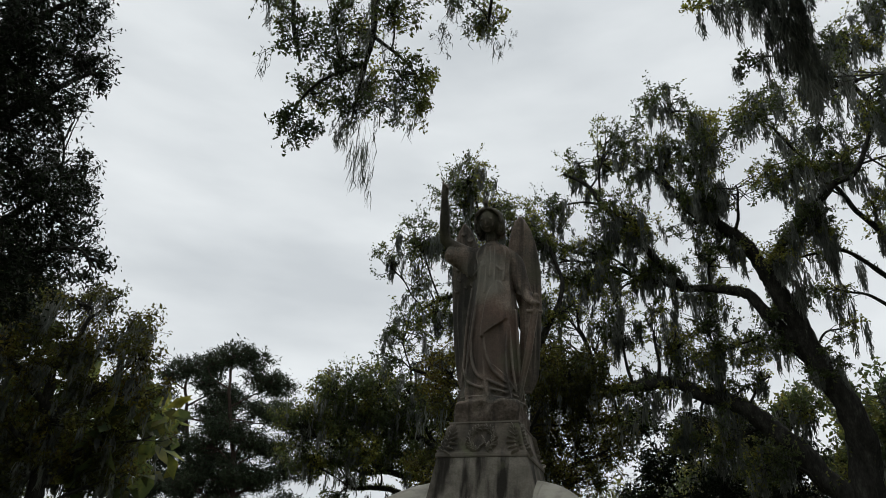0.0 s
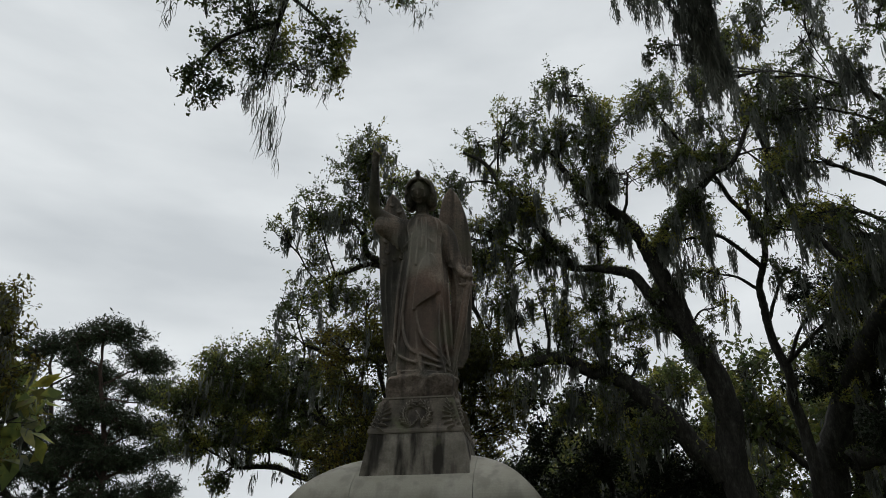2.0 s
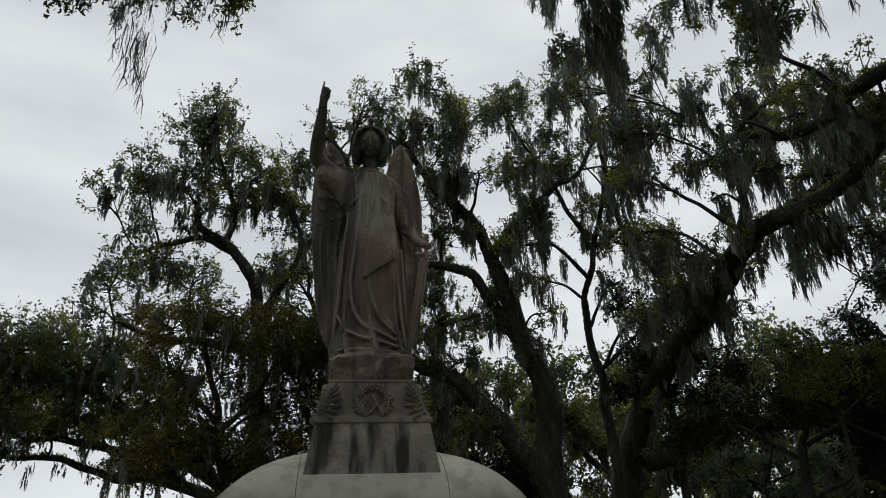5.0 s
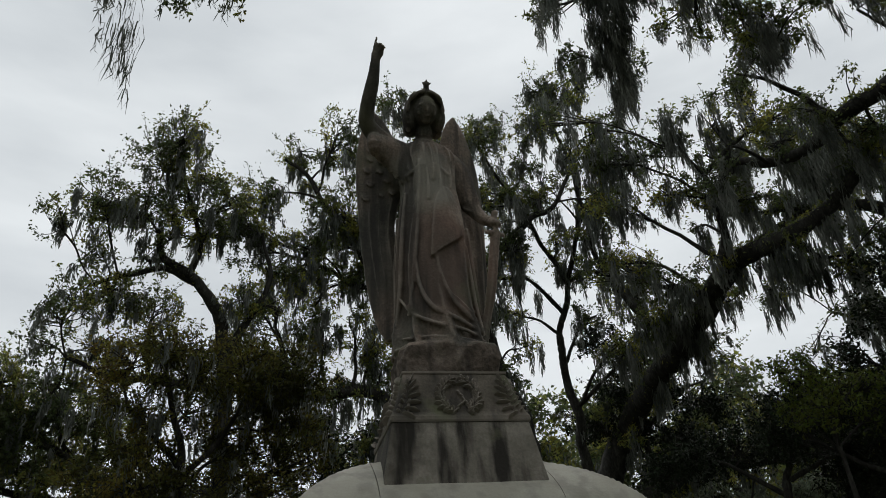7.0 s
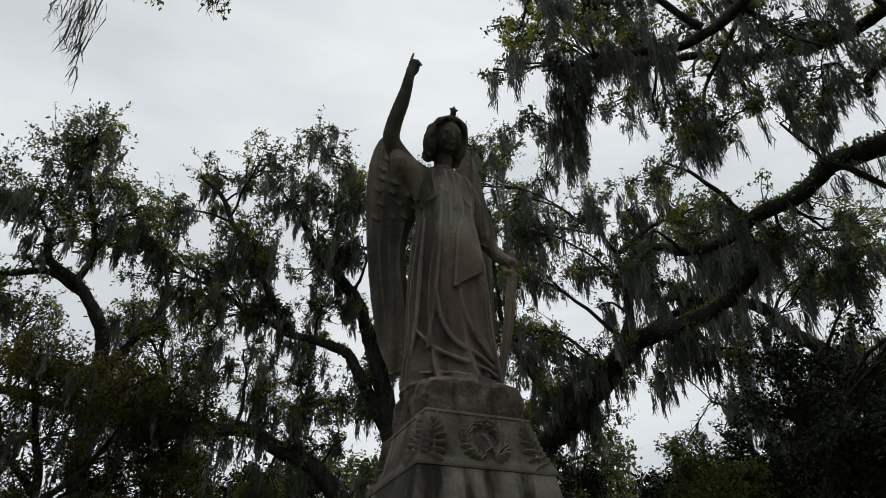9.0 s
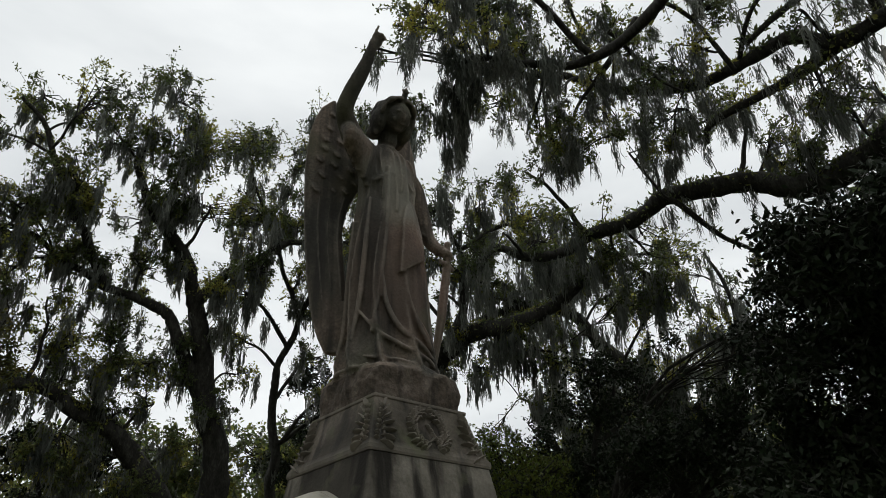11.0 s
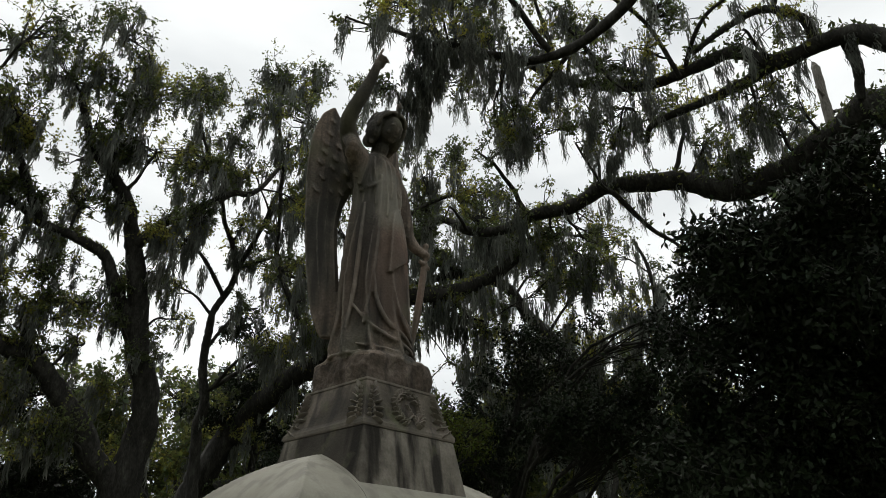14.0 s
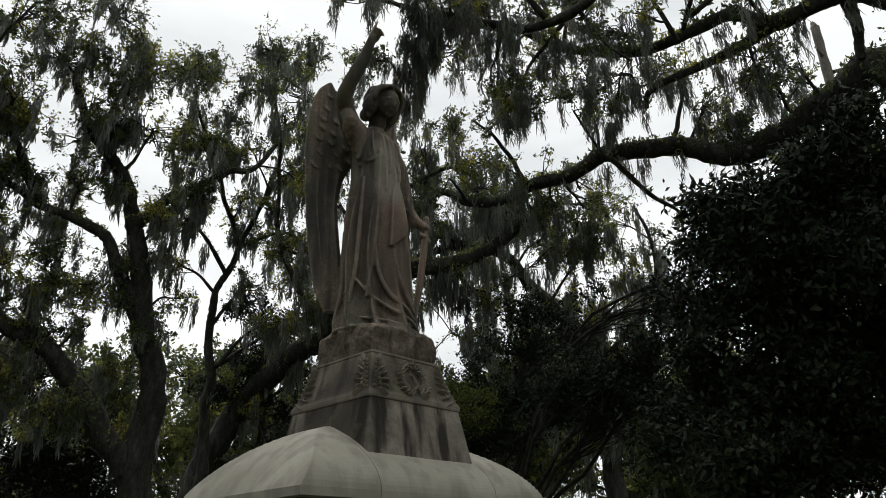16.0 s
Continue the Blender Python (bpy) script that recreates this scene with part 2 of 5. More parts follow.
# The ground
def build_ground():
    bm = bmesh.new()
    n, size = 70, 600.0
    grid = [[bm.verts.new(((i / n - 0.5) * size, (j / n - 0.5) * size, 0.25 * noise.noise((i * 0.4, j * 0.4, 3)) if abs(i - n / 2) + abs(j - n / 2) > 3 else 0)) for j in range(n + 1)] for i in range(n + 1)]
    for i in range(n):
        for j in range(n):
            bm.faces.new((grid[i][j], grid[i + 1][j], grid[i + 1][j + 1], grid[i][j + 1]))
    tagged(part("ground", bm, GRASS, smooth=True), "dark cemetery grass under the old oaks", "ground", kind="structure")


build_ground()

# The monument: a body, a lid with curved hips, a pedestal, and the statue on it
LID_X, LID_Y, LID_Z, LID_RISE = 1.023, 0.618, 2.429, 0.458
PLINTH, BELL_LOW, BELL_TOP = (0.475, 2.55), (0.405, 3.0), (0.315, 3.325)
BELL_LINE = [(0.407, 3.0), (0.411, 3.012), (0.409, 3.032), (0.391, 3.062), (0.372, 3.11), (0.353, 3.17), (0.336, 3.235), (0.323, 3.285), (0.316, 3.305), (0.321, 3.312), (0.321, 3.325)]


def lid_height(x, y):
    a = max(0.0, 1 - min(1, abs(x) / LID_X) ** 3.3) ** 0.98
    b = max(0.0, 1 - min(1, abs(y) / LID_Y) ** 0.95) ** 0.503
    return LID_Z + LID_RISE * min(a, b)


def build_tomb():
    tomb = tagged(new("tomb"), "stone tomb with a pale curved marble lid, standing on grass", "tomb")
    bm = bmesh.new()
    rings(bm, [square_loop(x, z, rx=x - 0.44) for x, z in ((1.12, -0.05), (1.12, 0.22), (1.02, 0.26), (0.90, 0.30), (0.90, 2.20), (0.905, 2.22), (0.905, 2.33))])
    body = part("body", bm, SHADED, tomb, "stone body, coloured dark for the lid's shade")
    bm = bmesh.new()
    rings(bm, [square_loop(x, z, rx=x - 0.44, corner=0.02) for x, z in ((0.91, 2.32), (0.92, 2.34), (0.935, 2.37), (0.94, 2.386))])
    part("cornice", bm, SHADED, tomb, "moulded cornice, coloured dark for the lid's shade")
    # carved leaf scrolls under the eave
    k = 0
    for face in range(4):
        wide, deep = (0.925, 0.485) if face % 2 == 0 else (0.485, 0.925)
        for u in np.linspace(-wide + 0.1, wide - 0.1, 9 if face % 2 == 0 else 5):
            bm = bmesh.new()
            curl = [(0.05 * (1 - i / 16) * math.cos(i * 0.55) + 0.02, 0, 0.045 * (1 - i / 16) * math.sin(i * 0.55)) for i in range(15)]
            tube(bm, curl, [0.011 - 0.0004 * i for i in range(15)], 6)
            blob(bm, (-0.035, 0, -0.012), (0.035, 0.012, 0.016), (0, 35, 0), 8, 6)
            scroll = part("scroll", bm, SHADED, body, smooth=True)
            turn = Euler((0, 0, radians(90 * face))).to_matrix().to_4x4()
            scroll.matrix_local = turn @ Matrix.Translation((u, -deep, 2.30)) @ Matrix.Diagonal((1 if k % 2 else -1, 1, 1, 1))
            k += 1
    # the lid, in three stones, with open joints beside the pedestal
    for lo, hi in ((-LID_X, -0.492), (-0.488, 0.488), (0.492, LID_X)):
        bm = bmesh.new()
        xs = sorted({*np.linspace(lo, hi, 29), *(s * LID_X * q for s in (-1, 1) for q in (0.985, 0.995) if lo < s * LID_X * q < hi)})
        ys = [LID_Y * math.copysign(1 - (1 - abs(q)) ** 1.7, q) for q in np.linspace(-1, 1, 45)]
        top = [[bm.verts.new((x, y, lid_height(x, y) + 0.003 * noise.noise((x * 3, y * 3, 0)))) for y in ys] for x in xs]
        low = [[bm.verts.new((x * (0.994 if abs(x) > LID_X - 0.01 else 1), y * (0.994 if abs(y) > LID_Y - 0.01 else 1), LID_Z - 0.045)) for y in ys] for x in xs]
        nx, ny = len(xs), len(ys)
        for i in range(nx - 1):
            for j in range(ny - 1):
                bm.faces.new((top[i][j], top[i + 1][j], top[i + 1][j + 1], top[i][j + 1]))
                bm.faces.new((low[i][j], low[i][j + 1], low[i + 1][j + 1], low[i + 1][j]))
        for i in range(nx - 1):
            for j in (0, ny - 1):
                bm.faces.new((top[i][j], top[i + 1][j], low[i + 1][j], low[i][j]))
        for j in range(ny - 1):
            for i in (0, nx - 1):
                bm.faces.new((top[i][j], top[i][j + 1], low[i][j + 1], low[i][j]))
        part("lid_stone", bm, LID, tomb, "pale smooth marble lid stone")


build_tomb()


def bell_out(z):
    """The half width of the flared block at a height."""
    return float(np.interp(z, [p[1] for p in BELL_LINE], [p[0] for p in BELL_LINE]))


def on_bell(u, z, lift=0.0):
    return Vector((u, -bell_out(z) - lift, z))


def leaf_on(bm, u, z, angle, length, width=0.32, thick=0.019):
    """A carved leaf lying on the front of the flared block."""
    slope = math.degrees(math.atan2(bell_out(z + 0.02) - bell_out(z - 0.02), 0.04))
    m = Matrix.Translation(on_bell(u, z, 0.006)) @ Euler((radians(slope), 0, 0)).to_matrix().to_4x4() @ Euler((0, radians(-angle), 0)).to_matrix().to_4x4()
    m = m @ Matrix.Translation((length * 0.5, 0, 0)) @ Matrix.Diagonal((length * 0.5, thick, length * width * 0.5, 1))
    bmesh.ops.create_icosphere(bm, subdivisions=1, radius=1, matrix=m)


def build_pedestal():
    pedestal = tagged(new("pedestal"), "stained marble pedestal with carved wreath and palmettes, on the lid", "pedestal")
    bm = bmesh.new()
    rings(bm, [square_loop(np.interp(z, (2.55, 2.65, 2.995), (0.474, 0.460, 0.402)), z) for z in (2.5, 2.65, 2.8, 2.9, 2.985, 2.997)])
    part("plinth", bm, STONE, pedestal, "grey marble plinth with black runs of stain")
    bm = bmesh.new()
    rings(bm, [square_loop(h, z, corner=0.008) for h, z in BELL_LINE])
    bell = part("flared_block", bm, BELL, pedestal, "flared marble block, brownish and lichened")
    # the wreath, open at the top, with hanging ribbon ends
    bm = bmesh.new()
    rng = random.Random(4)
    for s in (-1, 1):
        for i in range(11):
            a = radians(-82 + s * (14 + i * 13.2) - (0 if s > 0 else 16))
            cu, cz = 0.106 * math.cos(a), 3.158 + 0.108 * math.sin(a)
            for side in (-46, 0, 46):
                leaf_on(bm, cu, cz, math.degrees(a) + s * 90 + side + rng.uniform(-12, 12), rng.uniform(0.044, 0.064), 0.3, 0.036)
    for i in range(6):
        leaf_on(bm, -0.01 + 0.012 * i, 3.20 - 0.022 * i, -62 + 9 * (i % 2), 0.05, 0.36, 0.024)
        leaf_on(bm, 0.03 - 0.012 * i, 3.13 - 0.014 * i, -118 - 12 * (i % 3), 0.036, 0.42, 0.022)
    part("wreath", bm, BELL, bell, "carved laurel wreath in relief")
    # palmettes folded round the corners
    for face in range(4):
        for s in (-1, 1):
            bm = bmesh.new()
            for i in range(7):
                z = 3.055 + 0.031 * i
                rise = -30 + 16.0 * i
                leaf_on(bm, s * (bell_out(z) - 0.050), z, 90 + s * (90 - rise), 0.108 - 0.007 * abs(i - 2), 0.15, 0.034)
                leaf_on(bm, s * (bell_out(z) - 0.05), z, 90 - s * (60 - 6.0 * i), 0.034, 0.36, 0.026)
            leaf_on(bm, s * (bell_out(3.15) - 0.046), 3.05, 90 + s * 14, 0.24, 0.10, 0.014)
            p = part("palmette", bm, BELL, bell, "carved palmette in relief")
            p.matrix_local = Euler((0, 0, radians(90 * face))).to_matrix().to_4x4()


build_pedestal()


def build_statue():
    """Solid pieces that overlap, melted into one carved mesh."""
    bm = bmesh.new()
    # rock under the feet
    k = 48
    loops = []
    for z, g in ((3.318, 0.985), (3.33, 1.0), (3.42, 1.0), (3.49, 1.0), (3.515, 0.985), (3.53, 0.95), (3.535, 0.6)):
        loop = []
        for j in range(k):
            a = math.tau * j / k
            c, s = math.cos(a), math.sin(a)
            r = 0.302 * g / (abs(c) ** 12 + abs(s) ** 12) ** (1 / 12)
            w = 0.05 * noise.noise((c * 4, s * 4, z * 8)) * min(1, (z - 3.33) * 12)
            loop.append(((r + w) * c, (r + w) * s, z))
        loops.append(loop)
    rings(bm, loops)
    # the robe
    line = [(3.50, 0.0, 0.01, 0.29, 0.268), (3.55, -0.005, 0.01, 0.302, 0.27), (3.64, -0.01, 0.005, 0.298, 0.255), (3.76, -0.01, 0.0, 0.272, 0.232), (3.95, -0.012, 0.005, 0.262, 0.218),
            (4.2, -0.012, 0.01, 0.255, 0.208), (4.45, -0.012, 0.015, 0.245, 0.198), (4.65, -0.012, 0.02, 0.225, 0.18), (4.82, -0.015, 0.025, 0.205, 0.162), (4.97, -0.02, 0.025, 0.208, 0.162),
            (5.08, -0.02, 0.03, 0.228, 0.155), (5.16, -0.02, 0.035, 0.226, 0.135), (5.215, -0.025, 0.035, 0.20, 0.113), (5.25, -0.03, 0.03, 0.145, 0.092), (5.272, -0.03, 0.026, 0.085, 0.08), (5.29, -0.03, 0.02, 0.068, 0.068), (5.40, -0.03, 0.0, 0.06, 0.064)]
    loops, k = [], 128
    zs = np.concatenate([np.arange(3.50, 5.25, 0.025), [5.26, 5.29, 5.34, 5.40]])
    zz = [q[0] for q in line]
    for z in zs:
        cx, cy, rx, ry = (float(np.interp(z, zz, [q[i] for q in line])) for i in (1, 2, 3, 4))
        low = max(0.0, min(1.0, (5.1 - z) / 1.2))
        loop = []
        for j in range(k):
            a = math.tau * j / k
            front = max(0.0, -math.sin(a))
            sway = 0.5 * math.sin(z * 2.1) - 0.55 * max(0.0, 4.1 - z) ** 1.3
            warp = 0.55 * noise.noise((math.cos(a) * 1.3, math.sin(a) * 1.3, z * 0.55)) + sway
            f = 0.20 * (1 - abs(math.sin(4.5 * a + 2.6 * warp))) ** 1.7 + 0.045 * (1 - abs(math.sin(9.5 * a + 6 * warp + 1))) ** 2.5 * max(0.0, noise.noise((math.cos(a) * 2, math.sin(a) * 2, z * 1.6)) + 0.3)
            f = (f - 0.065) * (0.3 + 0.7 * low) * (0.3 if z > 5.18 else 1)
            loop.append((cx + rx * (1 + f) * math.cos(a), cy + ry * (1 + f) * math.sin(a), z))
        loops.append(loop)
    rings(bm, loops)
    # crisp folds: down the front and sides, then sweeping to one foot; each by angle round the robe and height
    def on_robe(turn, z, lift=0.007):
        cx, cy, rx, ry = (float(np.interp(z, zz, [q[i] for q in line])) for i in (1, 2, 3, 4))
        c, d = math.cos(radians(turn)), math.sin(radians(turn))
        return (cx + (rx * 1.03 + lift) * c, cy + (ry * 1.03 + lift) * d, z)

    for pts, r in (([(-128, 4.2), (-122, 3.95), (-105, 3.78), (-75, 3.70), (-40, 3.64)], 0.018),
                   ([(-98, 4.35), (-93, 4.05), (-80, 3.86), (-58, 3.74), (-32, 3.66)], 0.018),
                   ([(-78, 3.88), (-62, 3.81), (-45, 3.72), (-30, 3.63)], 0.014),
                   ([(-160, 3.90), (-135, 3.76), (-105, 3.67), (-65, 3.62), (-25, 3.59)], 0.015),
                   ([(-150, 3.60), (-105, 3.57), (-60, 3.555), (-25, 3.55)], 0.014),
                   ([(-112, 5.02), (-119, 4.7), (-124, 4.35), (-133, 4.0), (-142, 3.75)], 0.017), ([(-150, 4.75), (-154, 4.35), (-160, 4.0), (-170, 3.72)], 0.019),
                   ([(-188, 4.6), (-190, 4.2), (-195, 3.85), (-203, 3.65)], 0.02),
                   ([(-40, 4.3), (-36, 4.05), (-33, 3.85), (-30, 3.65)], 0.015), ([(-14, 4.5), (-12, 4.1), (-10, 3.8), (-8, 3.62)], 0.018)):
        p = spline([on_robe(*q) for q in pts], 6)
        tube(bm, p, [r * (0.45 + 0.55 * math.sin(math.pi * (0.12 + 0.8 * i / len(p)))) for i in range(len(p))], 8)
    # gathers below the collar and down the chest
    for turn, foot, r in ((-140, 4.86, 0.012), (-126, 4.74, 0.015), (-101, 4.66, 0.015), (-88, 4.84, 0.012), (-76, 4.72, 0.015), (-48, 4.8, 0.014), (-32, 4.88, 0.012)):
        p = spline([on_robe(turn * 0.9 - 9, 5.21, 0.0), on_robe(turn, 5.1, 0.004), on_robe(turn + 2, (5.1 + foot) / 2, 0.004), on_robe(turn - 1, foot, -0.006)], 6)
        tube(bm, p, [r * (0.6 + 0.4 * math.sin(i * 0.5)) for i in range(len(p))], 8)
    # the ragged hem over the rock
    hem = [on_robe(-5 * i, 3.538 + 0.012 * noise.noise((i * 0.6, 2, 0)), 0.012 + 0.012 * noise.noise((i * 0.45, 9, 0))) for i in range(73)]
    tube(bm, hem, [0.013 + 0.006 * noise.noise((i * 0.7, 5, 1)) for i in range(73)], 6)
    # the over-tunic that ends in a point at the front, with a belted waist
    loops = []
    for z, left, right, out in ((4.78, 0.05, 0.10, 0.008), (4.70, 0.0, 0.145, 0.018), (4.58, -0.035, 0.175, 0.028), (4.45, -0.052, 0.188, 0.034), (4.37, -0.062, 0.18, 0.036), (4.29, -0.07, 0.09, 0.037), (4.22, -0.076, 0.0, 0.037), (4.17, -0.08, -0.06, 0.034)):
        cx, cy, rx, ry = (float(np.interp(z, zz, [q[i] for q in line])) for i in (1, 2, 3, 4))
        arc = [left + (right - left) * q / 10 for q in range(11)]
        outer = [(x, cy - (ry + out) * math.sqrt(max(0.05, 1 - ((x - cx) / (rx * 1.02)) ** 2)) - 0.006, z) for x in arc]
        loops.append(outer + [(x, y + 0.05, z) for x, y, _ in outer[::-1]])
    rings(bm, loops)
    for s in (-1, 1):
        tube(bm, spline([(-0.03 + s * 0.03, -0.125, 4.98), (-0.03 + s * 0.09, -0.12, 4.945), (-0.03 + s * 0.15, -0.085, 4.90), (-0.03 + s * 0.19, -0.02, 4.88)], 5), [0.017] * 16, 8)
    # collar, neck, head, hair and the star
    tube(bm, [(-0.03 + 0.088 * math.cos(q), 0.022 + 0.082 * math.sin(q), 5.262 + 0.012 * math.sin(q)) for q in (math.tau * i / 20 for i in range(21))], [0.013] * 21, 6)
    blob(bm, (-0.033, -0.012, 5.345), (0.066, 0.07, 0.085), (20, 0, 0), 14, 10)
    before = set(bm.verts)
    blob(bm, (-0.03, -0.05, 5.462), (0.077, 0.092, 0.100), (6, 0, 0), 20, 14)
    blob(bm, (-0.03, -0.092, 5.386), (0.032, 0.024, 0.022), (0, 0, 0), 12, 8)
    blob(bm, (-0.03, -0.137, 5.448), (0.009, 0.013, 0.026), (12, 0, 0), 8, 6)
    blob(bm, (-0.03, -0.126, 5.412), (0.020, 0.010, 0.008), (0, 0, 0), 8, 6)
    for s in (-1, 1):
        blob(bm, (-0.03 + s * 0.034, -0.122, 5.487), (0.028, 0.014, 0.008), (0, s * 8, 0), 8, 6)
        blob(bm, (-0.03 + s * 0.042, -0.104, 5.435), (0.022, 0.020, 0.024), (0, 0, 0), 8, 6)
    blob(bm, (-0.03, 0.012, 5.475), (0.118, 0.105, 0.118), (0, 0, 0), 20, 14)
    rng = random.Random(7)
    for side in (-1, 1):
        blob(bm, (-0.03 + side * 0.102, 0.0, 5.41), (0.046, 0.066, 0.085), (0, side * 10, 0), 12, 8)
        blob(bm, (-0.03 + side * 0.092, 0.032, 5.345), (0.044, 0.05, 0.05), (0, 0, 0), 12, 8)
        for i in range(7):
            y = -0.088 + 0.024 * i
            wave = 0.007 * (i % 2)
            p = spline([(-0.03 + side * 0.006, y * 0.8, 5.588 - 0.003 * i), (-0.03 + side * (0.06 + wave), y, 5.572), (-0.03 + side * (0.108 + wave), y * 0.9 + 0.01, 5.52), (-0.03 + side * (0.118 - wave), y * 0.75 + 0.016, 5.455), (-0.03 + side * (0.114 + wave), y * 0.6 + 0.02, 5.40)], 4)
            tube(bm, p, [0.014 + 0.004 * math.sin(j * 1.3 + i) for j in range(len(p))], 7)
        for i in range(12):
            blob(bm, (-0.03 + side * rng.uniform(0.09, 0.125), rng.uniform(-0.03, 0.07), rng.uniform(5.33, 5.46)), (0.022, 0.022, 0.026), (0, 0, 0), 8, 6)
    tube(bm, [(-0.03, -0.06, 5.57), (-0.03, -0.068, 5.625)], [0.02, 0.012], 8)
    for i in range(5):
        a = radians(90 + 72 * i)
        tube(bm, [(-0.03, -0.07, 5.64), (-0.03 + 0.036 * math.cos(a), -0.07, 5.64 + 0.036 * math.sin(a))], [0.017, 0.005], 6)
    bow = Matrix.Translation((-0.037, -0.03, 5.362)) @ Euler((radians(23), 0, 0)).to_matrix().to_4x4() @ Matrix.Scale(1.15, 4) @ Matrix.Translation((0.03, 0.01, -5.335))
    for v in bm.verts:
        if v not in before:
            v.co = bow @ v.co
    # the raised arm and its sleeve
    arm = spline([(-0.19, 0.03, 5.13), (-0.33, -0.03, 5.20), (-0.475, -0.13, 5.285), (-0.492, -0.20, 5.38), (-0.462, -0.31, 5.55), (-0.445, -0.385, 5.685)], 5)
    tube(bm, arm, list(np.interp(range(len(arm)), (0, 5, 10, 14, 19, 25), (0.105, 0.082, 0.062, 0.058, 0.052, 0.034))), 14)
    blob(bm, (-0.445, -0.408, 5.73), (0.036, 0.030, 0.055), (20, 0, 10), 12, 8)
    tube(bm, [(-0.452, -0.355, 5.63), (-0.445, -0.40, 5.72)], [0.042, 0.034], 10)
    tube(bm, [(-0.458, -0.42, 5.76), (-0.452, -0.44, 5.81), (-0.442, -0.462, 5.868)], [0.015, 0.0125, 0.009], 8)
    for i, (dx, dz) in enumerate(((0.018, 0.035), (0.034, 0.018), (0.044, 0.0))):
        tube(bm, [(-0.445 + dx * 0.6, -0.42, 5.755 + dz * 0.4), (-0.438 + dx, -0.455, 5.775 + dz), (-0.43 + dx, -0.475, 5.752 + dz)], [0.014, 0.0125, 0.010], 8)
    tube(bm, [(-0.425, -0.39, 5.71), (-0.40, -0.42, 5.74), (-0.395, -0.44, 5.77)], [0.015, 0.013, 0.009], 8)
    for q in range(7):
        x = -0.17 - 0.042 * q
        drop = 0.34 - 0.038 * q
        tube(bm, spline([(x, 0.0 - 0.014 * q, 5.20 + 0.005 * q), (x - 0.02, -0.045 - 0.02 * q, 5.10), (x - 0.005, -0.02 - 0.012 * q, 5.16 - drop)], 4), [0.05, 0.054, 0.056, 0.055, 0.052, 0.047, 0.043, 0.036, 0.022], 10)
    # the lowered arm, its ringed sleeve, the hand and the sword
    arm = spline([(0.15, 0.04, 5.12), (0.225, 0.04, 5.02), (0.268, 0.03, 4.86), (0.305, 0.02, 4.72), (0.365, -0.02, 4.60), (0.42, -0.06, 4.545)], 5)
    tube(bm, arm, list(np.interp(range(len(arm)), (0, 4, 10, 14, 17, 25), (0.09, 0.092, 0.082, 0.078, 0.052, 0.036))), 14)
    for i in range(5):
        c = np.array(arm[8 + 2 * i])
        tube(bm, [c + 0.078 * np.array((math.cos(q), 0.5 * math.sin(q), 0.55 * math.sin(q) - 0.2 * math.cos(q))) for q in (math.tau * j / 14 for j in range(15))], [0.013] * 15, 6)
    blob(bm, (0.43, -0.075, 4.535), (0.05, 0.042, 0.032), (0, 25, -40), 12, 8)
    for i in range(4):
        tube(bm, [(0.415 + 0.014 * i, -0.095 + 0.012 * i, 4.55), (0.44 + 0.014 * i, -0.112 + 0.012 * i, 4.53), (0.443 + 0.012 * i, -0.095 + 0.012 * i, 4.50)], [0.0125, 0.012, 0.010], 8)
    tube(bm, [(0.445, -0.075, 4.60), (0.435, -0.075, 4.42)], [0.02, 0.02], 10)
    blob(bm, (0.446, -0.075, 4.615), (0.028, 0.028, 0.026), (0, 0, 0), 10, 8)
    tube(bm, [(0.35, -0.10, 4.44), (0.435, -0.075, 4.45), (0.51, -0.05, 4.44)], [0.018, 0.02, 0.016], 8)
    rings(bm, [[(x0 - w, -0.075 + dy, z), (x0, -0.093 + dy, z), (x0 + w, -0.075 + dy, z), (x0, -0.057 + dy, z)] for x0, w, dy, z in ((0.432, 0.042, 0, 4.44), (0.36, 0.042, 0.0, 4.0), (0.285, 0.038, 0.005, 3.66), (0.265, 0.022, 0.01, 3.53))])
    # the wings
    for outline, cx in (([(5.665, -0.405, -0.375), (5.60, -0.462, -0.32), (5.50, -0.50, -0.27), (5.36, -0.527, -0.22), (5.2, -0.538, -0.17), (5.0, -0.538, -0.13), (4.8, -0.525, -0.22), (4.6, -0.512, -0.255),
                          (4.4, -0.495, -0.245), (4.2, -0.475, -0.225), (4.0, -0.445, -0.21), (3.88, -0.42, -0.21), (3.79, -0.39, -0.22), (3.70, -0.345, -0.24)], -1),
                        ([(5.655, 0.235, 0.265), (5.60, 0.19, 0.31), (5.50, 0.15, 0.358), (5.36, 0.12, 0.40), (5.2, 0.10, 0.432), (5.0, 0.10, 0.45), (4.8, 0.16, 0.452), (4.6, 0.22, 0.448),
                          (4.4, 0.235, 0.44), (4.2, 0.225, 0.43), (4.0, 0.22, 0.42), (3.88, 0.22, 0.41), (3.79, 0.24, 0.385), (3.70, 0.26, 0.34)], 1)):
        loops = []
        for z, x0, x1 in outline:
            mid, half = (x0 + x1) / 2, (x1 - x0) / 2
            back = 0.145 + 0.03 * math.sin((z - 3.8) * 1.7)
            loop = []
            for j in range(20):
                a = math.tau * j / 20
                x = mid + half * math.cos(a)
                loop.append((x, back + 0.035 * math.sin(a) + 0.26 * max(0.0, abs(x) - 0.2), z))
            loops.append(loop)
        rings(bm, loops)
        zs_, lo, hi = [q[0] for q in outline][::-1], [q[1] for q in outline][::-1], [q[2] for q in outline][::-1]
